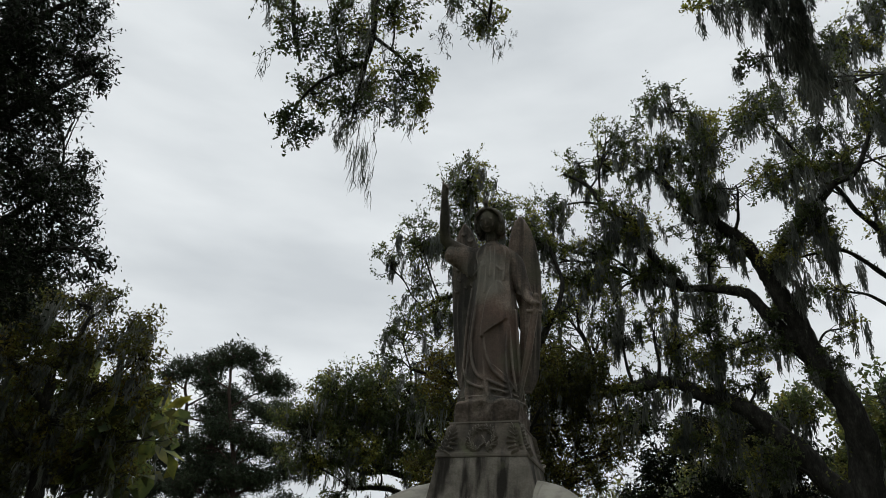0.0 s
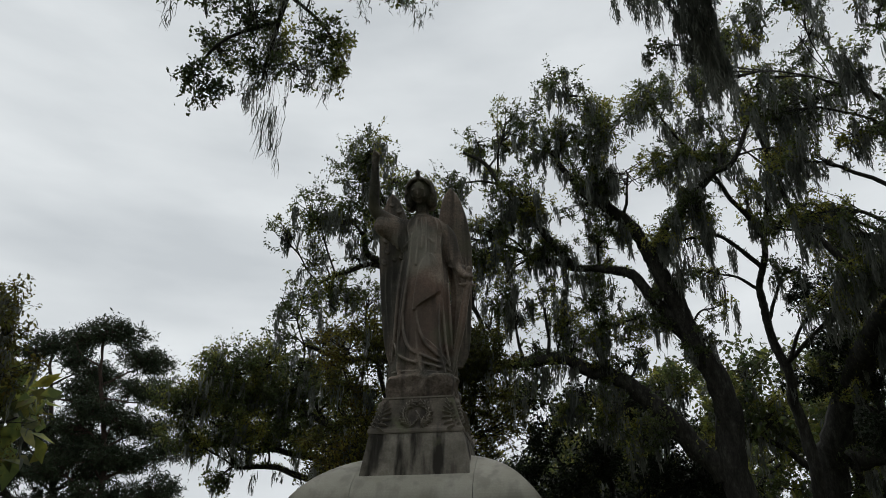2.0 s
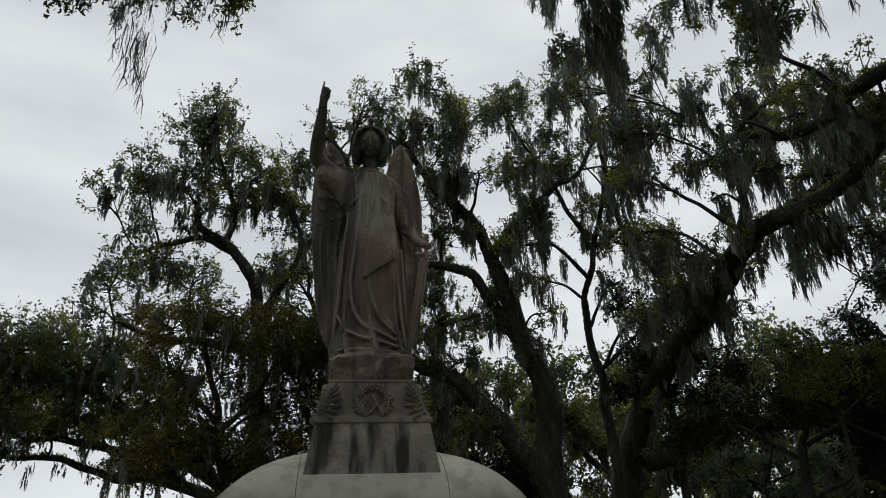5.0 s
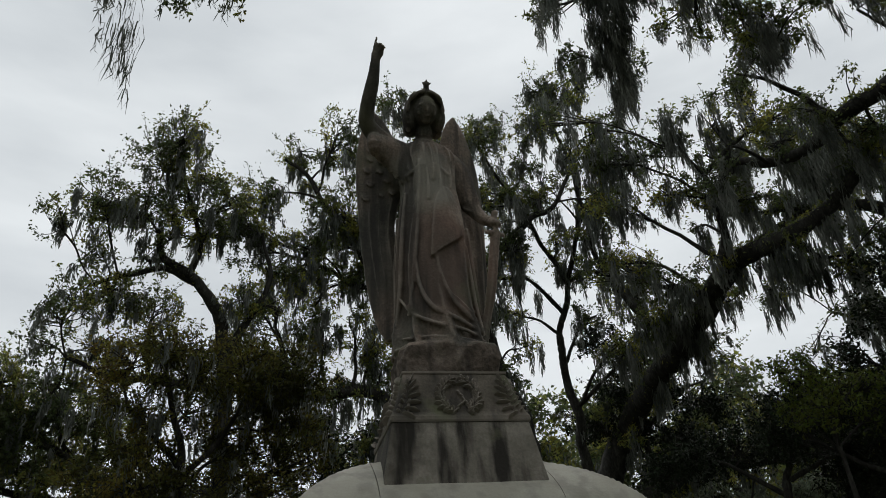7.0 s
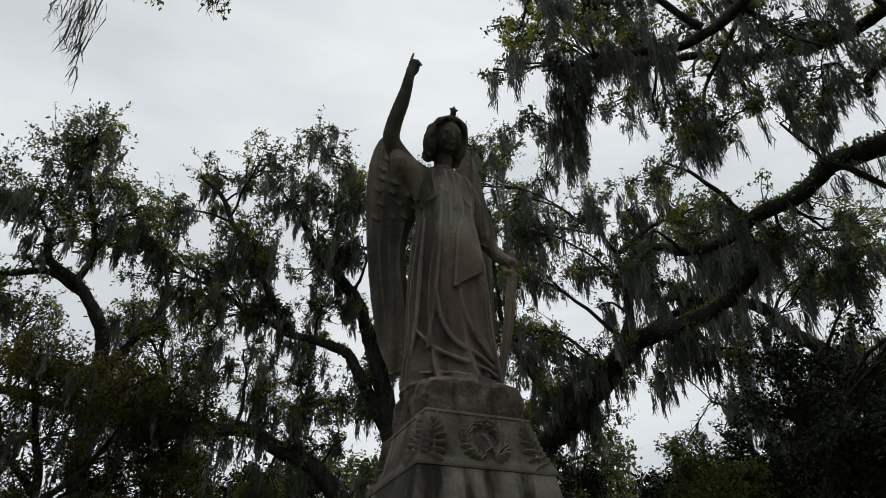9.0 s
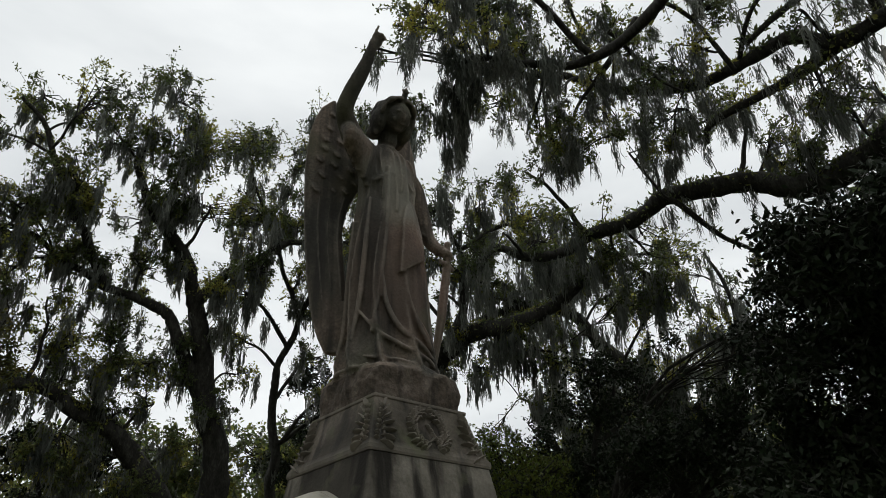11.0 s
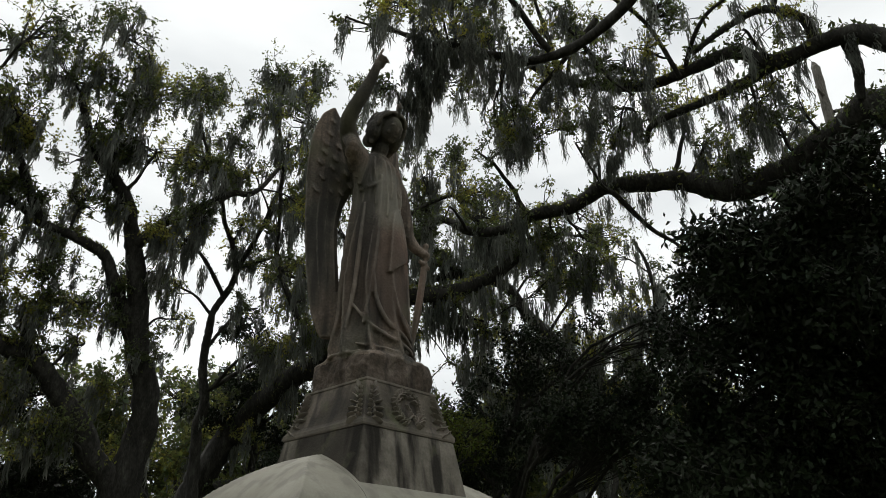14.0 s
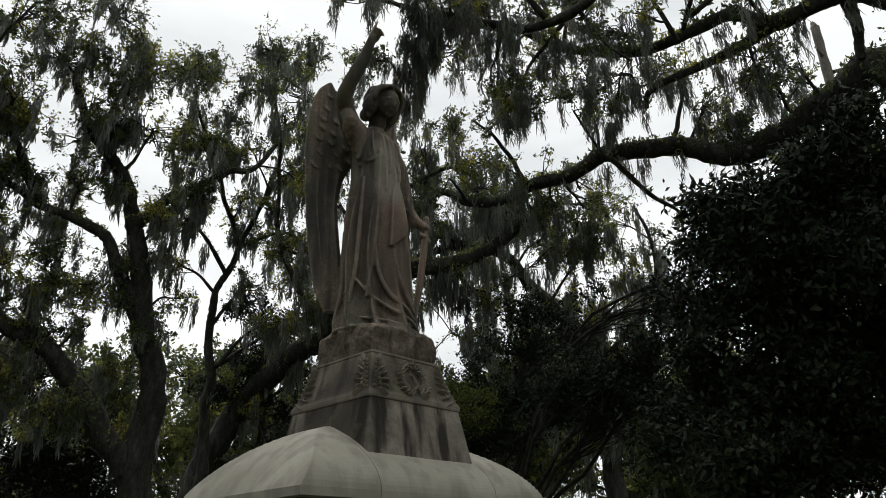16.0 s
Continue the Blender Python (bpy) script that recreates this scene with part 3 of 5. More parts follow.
        for row in range(7 if cx < 0 else 0):
            z = 5.55 - 0.108 * row
            x0, x1 = np.interp(z, zs_, lo), np.interp(z, zs_, hi)
            count = max(1, int((x1 - x0 - 0.05) / 0.10))
            x0, x1 = x0 + 0.03, x1 - 0.03
            for i in range(count):
                x = x0 + (x1 - x0) * (i + 0.5 + 0.25 * (row % 2)) / count
                back = 0.145 + 0.03 * math.sin((z - 3.8) * 1.7) + 0.26 * max(0.0, abs(x) - 0.2)
                blob(bm, (x + 0.012 * math.sin(7 * row + 3 * i), back - 0.026, z + 0.02 * math.sin(5 * row + 2 * i)), (0.036, 0.012, 0.05), (-24, 14 * math.sin(3 * row + i), 0), 10, 6)
        for i in range(3):
            pts = []
            for z in np.linspace(4.85, 3.95 - 0.02 * i, 7):
                x0, x1 = np.interp(z, zs_, lo), np.interp(z, zs_, hi)
                x = x0 + (x1 - x0) * (0.28 + 0.25 * i)
                pts.append((x, 0.145 + 0.03 * math.sin((z - 3.8) * 1.7) + 0.26 * max(0.0, abs(x) - 0.2) - 0.03, z))
            tube(bm, pts, [0.008, 0.012, 0.013, 0.012, 0.012, 0.009, 0.006], 6)
    bmesh.ops.recalc_face_normals(bm, faces=bm.faces)
    rough = bpy.data.meshes.new("rough")
    bm.to_mesh(rough)
    bm.free()
    block = new("rough", rough)
    melt = block.modifiers.new("melt", "REMESH")
    melt.mode, melt.voxel_size = "VOXEL", 0.0095
    ease = block.modifiers.new("ease", "SMOOTH")
    ease.factor, ease.iterations = 0.5, 1
    mesh = bpy.data.meshes.new_from_object(block.evaluated_get(bpy.context.evaluated_depsgraph_get()))
    bpy.data.objects.remove(block)
    mesh.materials.clear()
    statue = link("angel_statue", mesh, STATUE, None, smooth=True)
    mesh.materials.append(ROCK)
    for face in mesh.polygons:
        c = face.center
        if c.z < 3.505 + 0.03 * noise.noise((c.x * 6, c.y * 6, 0)):
            face.material_index = 1
    tagged(statue, "weathered reddish marble angel statue with raised arm, wings and sword", "statue")


build_statue()

# Trees
def noisy(v, f, seed):
    return np.array([noise.noise((v[0] * f + seed, v[1] * f, v[2] * f)), noise.noise((v[0] * f, v[1] * f + seed, v[2] * f + 7)), noise.noise((v[0] * f, v[1] * f, v[2] * f + seed + 3))])


class Wood:
    """Gathers tubes into one mesh."""

    def __init__(self):
        self.v, self.f, self.n = [], [], 0

    def limb(self, pts, r0, r1, k=6, rough=0.0, seed=0):
        pts = np.asarray(pts, float)
        n = len(pts)
        d = np.gradient(pts, axis=0)
        d /= np.linalg.norm(d, axis=1)[:, None] + 1e-9
        ref = np.array((0.31, 0.17, 0.94)) if abs(d[0][2]) < 0.8 else np.array((0.9, 0.4, 0.1))
        u = np.cross(d, ref)
        u /= np.linalg.norm(u, axis=1)[:, None] + 1e-9
        w = np.cross(d, u)
        r = r0 + (r1 - r0) * np.linspace(0, 1, n) ** 0.85
        a = np.arange(k) * math.tau / k
        ring = np.cos(a)[None, :, None] * u[:, None] + np.sin(a)[None, :, None] * w[:, None]
        swell = np.ones((n, k))
        if rough:
            rs = np.random.RandomState(seed)
            swell += rough * rs.uniform(-1, 1, (n, k)) + rough * 0.8 * rs.uniform(-1, 1, (n, 1))
        self.v.append((pts[:, None] + ring * (r[:, None] * swell)[..., None]).reshape(-1, 3))
        i = np.arange(n - 1)[:, None] * k
        j = np.arange(k)[None]
        q = np.stack([i + j, i + (j + 1) % k, i + k + (j + 1) % k, i + k + j], -1).reshape(-1, 4) + self.n
        self.f.append(q)
        self.n += n * k

    def made(self, name):
        return arrays(name, np.concatenate(self.v), np.concatenate(self.f))


def leaves_at(rs, centres, spread, size, slim=0.5, droop=0.35):
    """Small bent leaves round each centre: two quads with a fold would be lost at this distance, so one diamond each."""
    n = len(centres)
    p = centres + rs.normal(0, 1, (n, 3)) * spread
    a = rs.normal(0, 1, (n, 3))
    a[:, 2] -= droop
    a /= np.linalg.norm(a, axis=1)[:, None] + 1e-9
    b = np.cross(a, rs.normal(0, 1, (n, 3)))
    b /= np.linalg.norm(b, axis=1)[:, None] + 1e-9
    c = np.cross(a, b)
    s = (size * rs.uniform(0.6, 1.35, n))[:, None]
    v = np.stack([p, p + a * s * 0.45 + b * s * slim * 0.5 + c * s * 0.08, p + a * s, p + a * s * 0.45 - b * s * slim * 0.5 + c * s * 0.08], 1)
    return v.reshape(-1, 3)


def strands_at(rs, tops, length, width=0.03, fall=3, wave=0.03):
    """Hanging threads of moss: short curling ribbons, widest above the middle, that thin out to their ends."""
    n = len(tops)
    a = rs.uniform(0, math.tau, n)
    side = np.stack([np.cos(a), np.sin(a), np.zeros(n)], 1)
    w = width * (0.5 + 1.7 * rs.rand(n) ** 1.5)
    drift = rs.normal(0, 0.09, (n, 3)) - 0.03
    drift[:, 2] = 0
    rows = []
    for i in range(fall + 1):
        q = i / fall
        wob = rs.normal(0, wave, (n, 3)) * (q > 0)
        c = tops + drift * (q * length)[:, None] + wob - np.array((0, 0, 1.0)) * (q * length)[:, None]
        half = (w * (0.55 if i == 0 else 1.12 - 0.98 * q) * 0.5)[:, None] * side
        rows += [c - half, c + half]
    v = np.stack(rows, 1).reshape(-1, 3)
    base = np.arange(n)[:, None, None] * (2 * fall + 2)
    step = np.arange(fall)[None, :, None] * 2
    f = (base + step + np.array((0, 1, 3, 2))[None, None]).reshape(-1, 4)
    return v, f


def beard(rs, p, long, strands):
    """Tops and lengths of the threads of one beard of moss: a few locks that taper downwards."""
    tops, longs = [], []
    locks = 1 + rs.poisson(0.6 + 0.9 * long)
    for k in range(locks):
        lock = long * (1.0 if k == 0 else rs.uniform(0.35, 0.95))
        root = p + rs.normal(0, 1, 3) * np.array((0.13, 0.13, 0.03)) * min(1.0, 0.35 + 0.5 * long) * (k > 0)
        wide = min(0.22, 0.045 + 0.09 * lock)
        bend = rs.normal(0, 0.07, 2)
        m = max(5, int(strands * 0.85 * (0.4 + 0.75 * lock)))
        down = rs.rand(m) ** 1.15 * 0.72
        a, r = rs.uniform(0, math.tau, m), wide * np.sqrt(rs.rand(m)) * (1.0 - 0.95 * down)
        top = np.stack([root[0] + r * np.cos(a) + bend[0] * down * lock, root[1] + r * np.sin(a) + bend[1] * down * lock, root[2] - down * lock], 1)
        tops.append(top)
        longs.append(lock * rs.uniform(0.25, 0.55, m) * (1.0 - 0.45 * down))
    return np.concatenate(tops), np.concatenate(longs)


def tree(name, label, limbs, masses, seed, leaf=LEAF, leaf_size=0.10, per=110, clumps=22, moss=0.6, moss_long=1.0, bark=BARK, fern=True, slim=0.5, twig_r=0.022, gap=0.0, moss_width=0.034, limb_moss=1.0, crown_label="", flat=0.75, fill=0.0, fall=2, strands=22, spread=0.13, beards=()):
    """limbs: (points, radius at the foot, radius at the tip), the first one the trunk. masses: (x, y, z, radius) of the foliage.
    Each mass is reached by a branch from the nearest wood, and filled with twigs, leaves and moss."""
    rs = np.random.RandomState(seed)
    thing = new(name)
    foot = np.array(limbs[0][0][0], float)
    thing.location = foot
    tagged(thing, label, "tree")

    def put(what, mesh, mat, lab="", smooth=False):
        ob = link(what, mesh, mat, thing, lab, smooth)
        ob.location = (-foot[0], -foot[1], -foot[2])
        return ob

    wood_pts, wood_r, ferns, tufts = [], [], [], [(np.array(q[:3]), q[3]) for q in beards]
    for i, (pts, r0, r1) in enumerate(limbs):
        line = np.array(spline(pts, 9))
        for j in range(1, len(line)):
            line[j] += noisy(line[j], 0.8, seed + i) * min(0.22, 0.9 * r0) * (1 if j < len(line) - 1 else 0.4)
        w = Wood()
        w.limb(line, r0, r1, 10, 0.09, seed + i)
        put("trunk" if i == 0 else "limb", w.made("limb"), bark, smooth=True)
        rr = r0 + (r1 - r0) * np.linspace(0, 1, len(line)) ** 0.85
        wood_pts.append(line), wood_r.append(rr)
        for j in range(len(line) - 1):
            run = np.linalg.norm(line[j + 1] - line[j])
            if line[j][2] < 3.5:
                continue
            level = 1 - abs((line[j + 1] - line[j])[2]) / (run + 1e-9)
            for _ in range(rs.poisson(run * 2.0 * moss * limb_moss * level)):
                tufts.append((line[j] + (line[j + 1] - line[j]) * rs.rand() - np.array((0, 0, rr[j] * 0.7)) + rs.normal(0, 0.05, 3), rs.uniform(0.4, 1.2)))
            if fern and level > 0.25:
                for _ in range(min(160, rs.poisson(run * (60 + 850 * rr[j]) * level))):
                    up = rs.normal(0, 1, 3) * np.array((1, 1, 0.7)) + np.array((0, 0, 0.75))
                    up *= rs.uniform(1.0, 1.12) / (np.linalg.norm(up) + 1e-9)
                    ferns.append(line[j] + (line[j + 1] - line[j]) * rs.rand() + up * rr[j])
    allp, allr = np.concatenate(wood_pts), np.concatenate(wood_r)
    twigs = Wood()
    sprigs = []
    if fill:
        masses = list(masses)
        for line in wood_pts:
            run = 0.0
            for j in range(1, len(line)):
                run += np.linalg.norm(line[j] - line[j - 1])
                if run > 1.0 / fill and line[j][2] > 5.0:
                    run = 0.0
                    masses.append((*(line[j] + rs.normal(0, 0.75, 3)), rs.uniform(0.45, 0.85)))
    for x, y, z, r in masses:
        c = np.array((x, y, z))
        level = np.linalg.norm(allp[:, :2] - c[:2], axis=1)
        dist = np.linalg.norm(allp - c, axis=1)
        k = int(np.argmin(dist + 1.2 * np.maximum(0, allp[:, 2] - c[2] + 0.6 * level)))
        far = dist[k]
        a = allp[k]
        mid = (a + c) / 2 + rs.normal(0, 0.12, 3) * far * 0.5 + np.array((0, 0, 0.10 * far))
        line = np.array(spline([a, mid, c], 5))
        line[1:] += np.array([noisy(q, 1.1, seed) for q in line[1:]]) * 0.16
        br = min(allr[k] * 0.55, 0.03 + 0.022 * far)
        twigs.limb(line, br, twig_r * 1.3, 5)
        n = max(4, int(clumps * (r / 1.2) ** 2))
        got = 0
        while got < n:
            d = rs.normal(0, 1, 3)
            d /= np.linalg.norm(d)
            d[2] = d[2] * flat + 0.12
            q = c + d * r * (0.35 + 0.75 * rs.rand() ** 0.6)
            got += 1
            if gap and noise.noise((q[0] * 0.75 + seed, q[1] * 0.75, q[2] * 0.95)) < gap - 0.27:
                continue
            s = line[rs.randint(len(line) // 2, len(line))]
            m = (s + q) / 2 + rs.normal(0, 0.14, 3) * r
            tw = np.array([s, m, q])
            twigs.limb(tw, twig_r, twig_r * 0.35, 3)
            sprigs.append((m + (q - m) * 0.45, q))
            for _ in range(2 if leaf_size < 0.2 else 3):
                e = q + rs.normal(0, 0.30, 3) * min(1.0, r)
                a = q + (m - q) * 0.35 * rs.rand()
                if leaf_size < 0.2:
                    twigs.limb(np.array([a, e]), twig_r * 0.5, twig_r * 0.22, 3)
                sprigs.append((a, e))
            if rs.rand() < moss * 0.30:
                tufts.append((q + rs.normal(0, 0.1, 3), rs.uniform(0.3, 1.05)))
            if rs.rand() < moss * 0.22:
                tufts.append((m, rs.uniform(0.35, 1.15)))
    tagged(put("branchwork", twigs.made("branchwork"), bark), kind="stuff")
    each = max(1, per // 4)
    heads, tips = (np.repeat(np.array([q[i] for q in sprigs]), each, axis=0) for i in (0, 1))
    along = 0.2 + 0.85 * rs.rand(len(heads), 1)
    v = leaves_at(rs, heads + (tips - heads) * along, spread * 0.6, leaf_size, slim)
    if ferns:
        v = np.concatenate([v, leaves_at(rs, np.array(ferns), 0.03, 0.135, 0.42, -0.5)])
    f = np.arange(len(v), dtype=np.int32).reshape(-1, 4)
    put("crown", arrays("crown", v, f), leaf, crown_label)
    if tufts and moss > 0:
        tops, longs = [], []
        for p, s in tufts:
            top, long = beard(rs, np.asarray(p, float), s * moss_long, strands)
            tops.append(top)
            longs.append(long)
        sv, sf = strands_at(rs, np.concatenate(tops), np.concatenate(longs), moss_width, fall)
        tagged(put("spanish_moss", arrays("moss", sv, sf), MOSS, "hanging grey-green Spanish moss"), kind="stuff")
    return thing



# old live oak hung with Spanish moss behind the tomb
masses_a = [(0.3, 16.3, 18.1, 1.3), (2.5, 16.5, 19.3, 1.1), (1.8, 18.6, 18.2, 1.4), (4.1, 16.9, 17.5, 1.3), (5.8, 16.8, 18.9, 0.9), (4.6, 17.2, 16.0, 1.3), (6.5, 17.5, 16.7, 1.1), (-1.0, 18.3, 18.7, 0.9), (7.1, 18.0, 14.5, 0.8), (3.8, 19.8, 14.8, 1.2), (5.9, 18.2, 13.6, 0.8), (3.2, 20.5, 12.2, 1.1), (4.9, 21.5, 11.7, 1.0), (0.7, 18.4, 15.9, 1.4), (-2.5, 18.9, 16.8, 1.1), (-2.3, 18.6, 14.3, 1.1), (-3.0, 18.9, 15.7, 0.9), (-2.6, 21.2, 13.3, 1.2), (3.6, 20.5, 10.6, 1.0), (4.0, 22.1, 8.1, 1.2), (-0.5, 18.9, 13.8, 1.3), (0.0, 20.7, 12.2, 1.3)]
masses_b = [(1.9, 21.9, 11.7, 1.2), (2.9, 17.8, 16.4, 1.0), (-1.3, 21.4, 11.7, 1.2), (-2.1, 20.3, 10.1, 1.2), (1.0, 21.5, 9.7, 1.0), (-0.3, 22.8, 8.6, 1.2), (2.4, 21.4, 7.7, 1.2), (7.7, 20.3, 11.4, 0.7), (4.4, 20.8, 6.7, 1.1), (-1.1, 18.9, 13.8, 0.9), (0.6, 20.0, 13.9, 0.9), (-0.2, 21.3, 13.5, 0.9), (1.0, 20.0, 12.5, 0.8), (-1.9, 20.7, 13.7, 0.9), (-0.7, 18.6, 14.5, 0.9), (-2.2, 20.9, 11.9, 1.0), (1.1, 20.2, 15.5, 0.8), (-3.0, 20.6, 10.9, 1.0)]
limbs = [
    ([(8.28, 21.87, -0.1), (7.66, 21.33, 5.0), (7.6, 20.77, 8.29), (6.8, 20.43, 10.33), (5.95, 19.81, 12.59), (5.35, 19.48, 13.65), (4.15, 18.87, 15.32), (2.99, 18.65, 16.04), (2.23, 17.96, 17.29)], 0.62, 0.1),
    ([(5.58, 19.53, 13.43), (6.5, 18.67, 14.7), (7.8, 17.62, 15.86), (8.61, 17.21, 16.05), (9.3, 16.21, 17.15)], 0.22, 0.06),
    ([(7.6, 20.77, 8.29), (6.43, 20.48, 10.46), (5.41, 20.1, 12.19), (4.26, 19.96, 13.07), (2.79, 20.05, 13.34), (0.83, 19.94, 13.9)], 0.34, 0.1),
    ([(7.31, 21.41, 5.21), (5.58, 21.46, 7.52), (4.38, 21.41, 8.71), (2.8, 21.38, 9.65), (1.0, 21.42, 10.0), (-0.99, 21.53, 9.63), (-2.07, 21.6, 9.17)], 0.46, 0.14),
    ([(4.15, 21.42, 8.82), (3.0, 21.09, 10.54), (3.88, 20.8, 11.07), (4.99, 20.5, 11.36)], 0.12, 0.04),
    ([(4.15, 18.87, 15.32), (3.6, 18.04, 16.9), (3.96, 17.24, 18.0), (3.43, 16.53, 19.08)], 0.14, 0.04),
    ([(2.67, 20.08, 13.3), (0.27, 18.81, 16.1), (-0.69, 18.01, 17.39), (-1.6, 17.64, 17.88)], 0.16, 0.05),
]
tree("live_oak", "old live oak hung with Spanish moss behind the tomb", limbs, masses_a + masses_b, seed=11, leaf_size=0.12, per=66, spread=0.10, clumps=59, moss=0.75, moss_long=1.35, gap=0.19, fill=1.0, moss_width=0.046, strands=25)

# live oak with a crooked stem and mossy twigs
masses_a = [(-4.7, 14.7, 16.2, 1.0), (-5.5, 15.9, 15.9, 1.1), (-4.2, 17.1, 16.4, 1.0), (-7.1, 15.8, 14.4, 1.1), (-6.4, 17.0, 14.7, 1.2), (-8.0, 15.5, 13.3, 0.9), (-4.4, 16.9, 14.7, 1.1), (-3.8, 18.2, 14.6, 0.9), (-7.0, 16.6, 13.0, 0.9), (-5.9, 17.8, 13.5, 0.8), (-7.7, 16.6, 11.1, 1.1), (-6.8, 17.7, 11.9, 1.2), (-5.7, 19.0, 12.2, 1.1), (-8.1, 17.4, 10.2, 1.0), (-7.2, 18.6, 10.7, 1.1), (-3.0, 15.9, 14.9, 0.8)]
limbs = [
    ([(-3.19, 20.3, -0.1), (-3.26, 20.26, 4.81), (-3.21, 19.92, 7.06), (-3.18, 19.29, 9.57), (-3.49, 18.58, 11.48), (-4.35, 17.85, 12.87), (-5.34, 17.33, 13.51), (-5.65, 16.93, 14.15)], 0.42, 0.08),
    ([(-4.35, 17.92, 12.72), (-5.32, 17.6, 12.97), (-6.42, 17.48, 12.64), (-7.3, 17.41, 12.23)], 0.15, 0.05),
    ([(-3.34, 18.96, 10.53), (-2.5, 18.6, 11.75), (-1.95, 18.13, 12.93), (-2.22, 17.37, 14.4)], 0.18, 0.05),
    ([(-4.55, 17.76, 12.97), (-4.2, 17.4, 13.84), (-4.63, 16.56, 15.2), (-4.85, 15.67, 16.52)], 0.12, 0.04),
    ([(-3.27, 19.34, 9.37), (-5.13, 18.96, 9.62), (-6.61, 18.59, 9.66), (-7.87, 18.08, 10.06)], 0.2, 0.06),
]
tree("live_oak", "live oak with a crooked stem and mossy twigs", limbs, masses_a, seed=12, leaf_size=0.115, per=66, spread=0.11, clumps=56, moss=0.5, moss_long=1.2, gap=0.12, fill=0.6, moss_width=0.046, strands=25)

# young oak with dull gold spring leaves
masses_a = [(-4.2, 14.1, 8.8, 1.0), (-5.3, 14.9, 8.7, 1.0), (-3.5, 16.2, 9.0, 1.1), (-5.0, 14.8, 7.5, 1.0), (-3.9, 16.1, 7.7, 1.1), (-2.3, 14.4, 8.6, 0.9), (-2.0, 15.8, 7.8, 1.0), (-3.1, 16.8, 7.2, 1.0), (-4.1, 15.3, 6.1, 0.9), (-5.4, 15.9, 6.7, 0.8), (-1.3, 14.6, 8.3, 1.0), (-0.9, 15.9, 7.5, 1.0), (-2.0, 17.0, 6.7, 1.0), (-2.8, 15.6, 5.6, 1.0), (-4.0, 16.5, 5.4, 1.0), (-4.7, 14.8, 5.4, 0.9), (-1.4, 16.3, 5.5, 1.0), (-0.4, 17.1, 6.6, 1.0), (-0.6, 15.2, 8.2, 0.9), (-6.1, 15.9, 5.9, 0.8), (-5.3, 14.8, 4.8, 0.9), (-3.2, 16.2, 4.5, 1.0)]
masses_b = [(-1.9, 17.4, 4.7, 1.0)]
limbs = [
    ([(-3.51, 16.24, -0.1), (-3.52, 16.22, 4.21), (-3.76, 15.94, 5.92), (-4.13, 15.52, 7.5), (-4.38, 15.1, 8.77)], 0.2, 0.05),
    ([(-3.86, 15.86, 6.24), (-5.06, 15.34, 7.43), (-5.43, 15.04, 8.19)], 0.1, 0.03),
    ([(-3.76, 15.94, 5.92), (-2.64, 15.81, 7.27), (-2.05, 15.5, 8.62)], 0.1, 0.03),
]
tree("live_oak", "young oak with dull gold spring leaves", limbs, masses_a + masses_b, seed=13, leaf=LEAF_GOLD, leaf_size=0.105, per=72, clumps=77, moss=0.4, moss_long=1.0, moss_width=0.045, gap=0.1)

# broad low live oak with long level limbs
masses_a = [(-13.6, 23.4, 10.8, 1.6), (-12.3, 24.9, 11.5, 1.5), (-15.1, 25.2, 10.1, 1.6), (-12.8, 24.6, 9.7, 1.6), (-11.3, 26.1, 10.4, 1.5), (-13.4, 24.1, 8.4, 1.4), (-11.4, 25.9, 8.8, 1.4), (-10.0, 27.4, 9.2, 1.3), (-8.8, 25.9, 10.2, 1.3), (-14.6, 25.3, 8.0, 1.0), (-12.0, 24.8, 7.9, 1.1), (-10.1, 25.8, 11.1, 1.1), (-7.9, 27.9, 9.6, 1.3), (-7.9, 26.7, 7.8, 1.0), (-14.4, 25.7, 6.2, 0.7), (-10.4, 25.4, 7.9, 0.9), (-15.9, 23.8, 9.6, 1.3), (-16.3, 25.0, 8.3, 1.2)]
limbs = [
    ([(-5.09, 28.1, -0.1), (-5.33, 28.07, 4.93), (-6.19, 27.77, 6.33), (-7.91, 27.32, 6.97), (-10.84, 26.4, 7.46), (-13.08, 25.53, 7.59)], 0.4, 0.1),
    ([(-5.59, 28.01, 5.16), (-7.8, 27.47, 6.03), (-9.61, 26.98, 6.19), (-11.78, 26.18, 6.75), (-13.55, 25.46, 6.84)], 0.3, 0.08),
    ([(-6.43, 27.73, 6.32), (-8.74, 26.87, 8.36), (-11.08, 25.88, 9.58), (-13.01, 24.96, 10.28)], 0.22, 0.06),
    ([(-7.91, 27.32, 6.97), (-9.74, 26.4, 9.24), (-10.32, 25.88, 10.61)], 0.14, 0.05),
]
tree("live_oak", "broad low live oak with long level limbs", limbs, masses_a, seed=14, leaf_size=0.15, per=60, spread=0.15, clumps=50, moss=0.4, moss_long=1.4, moss_width=0.055, fill=0.4, strands=16)

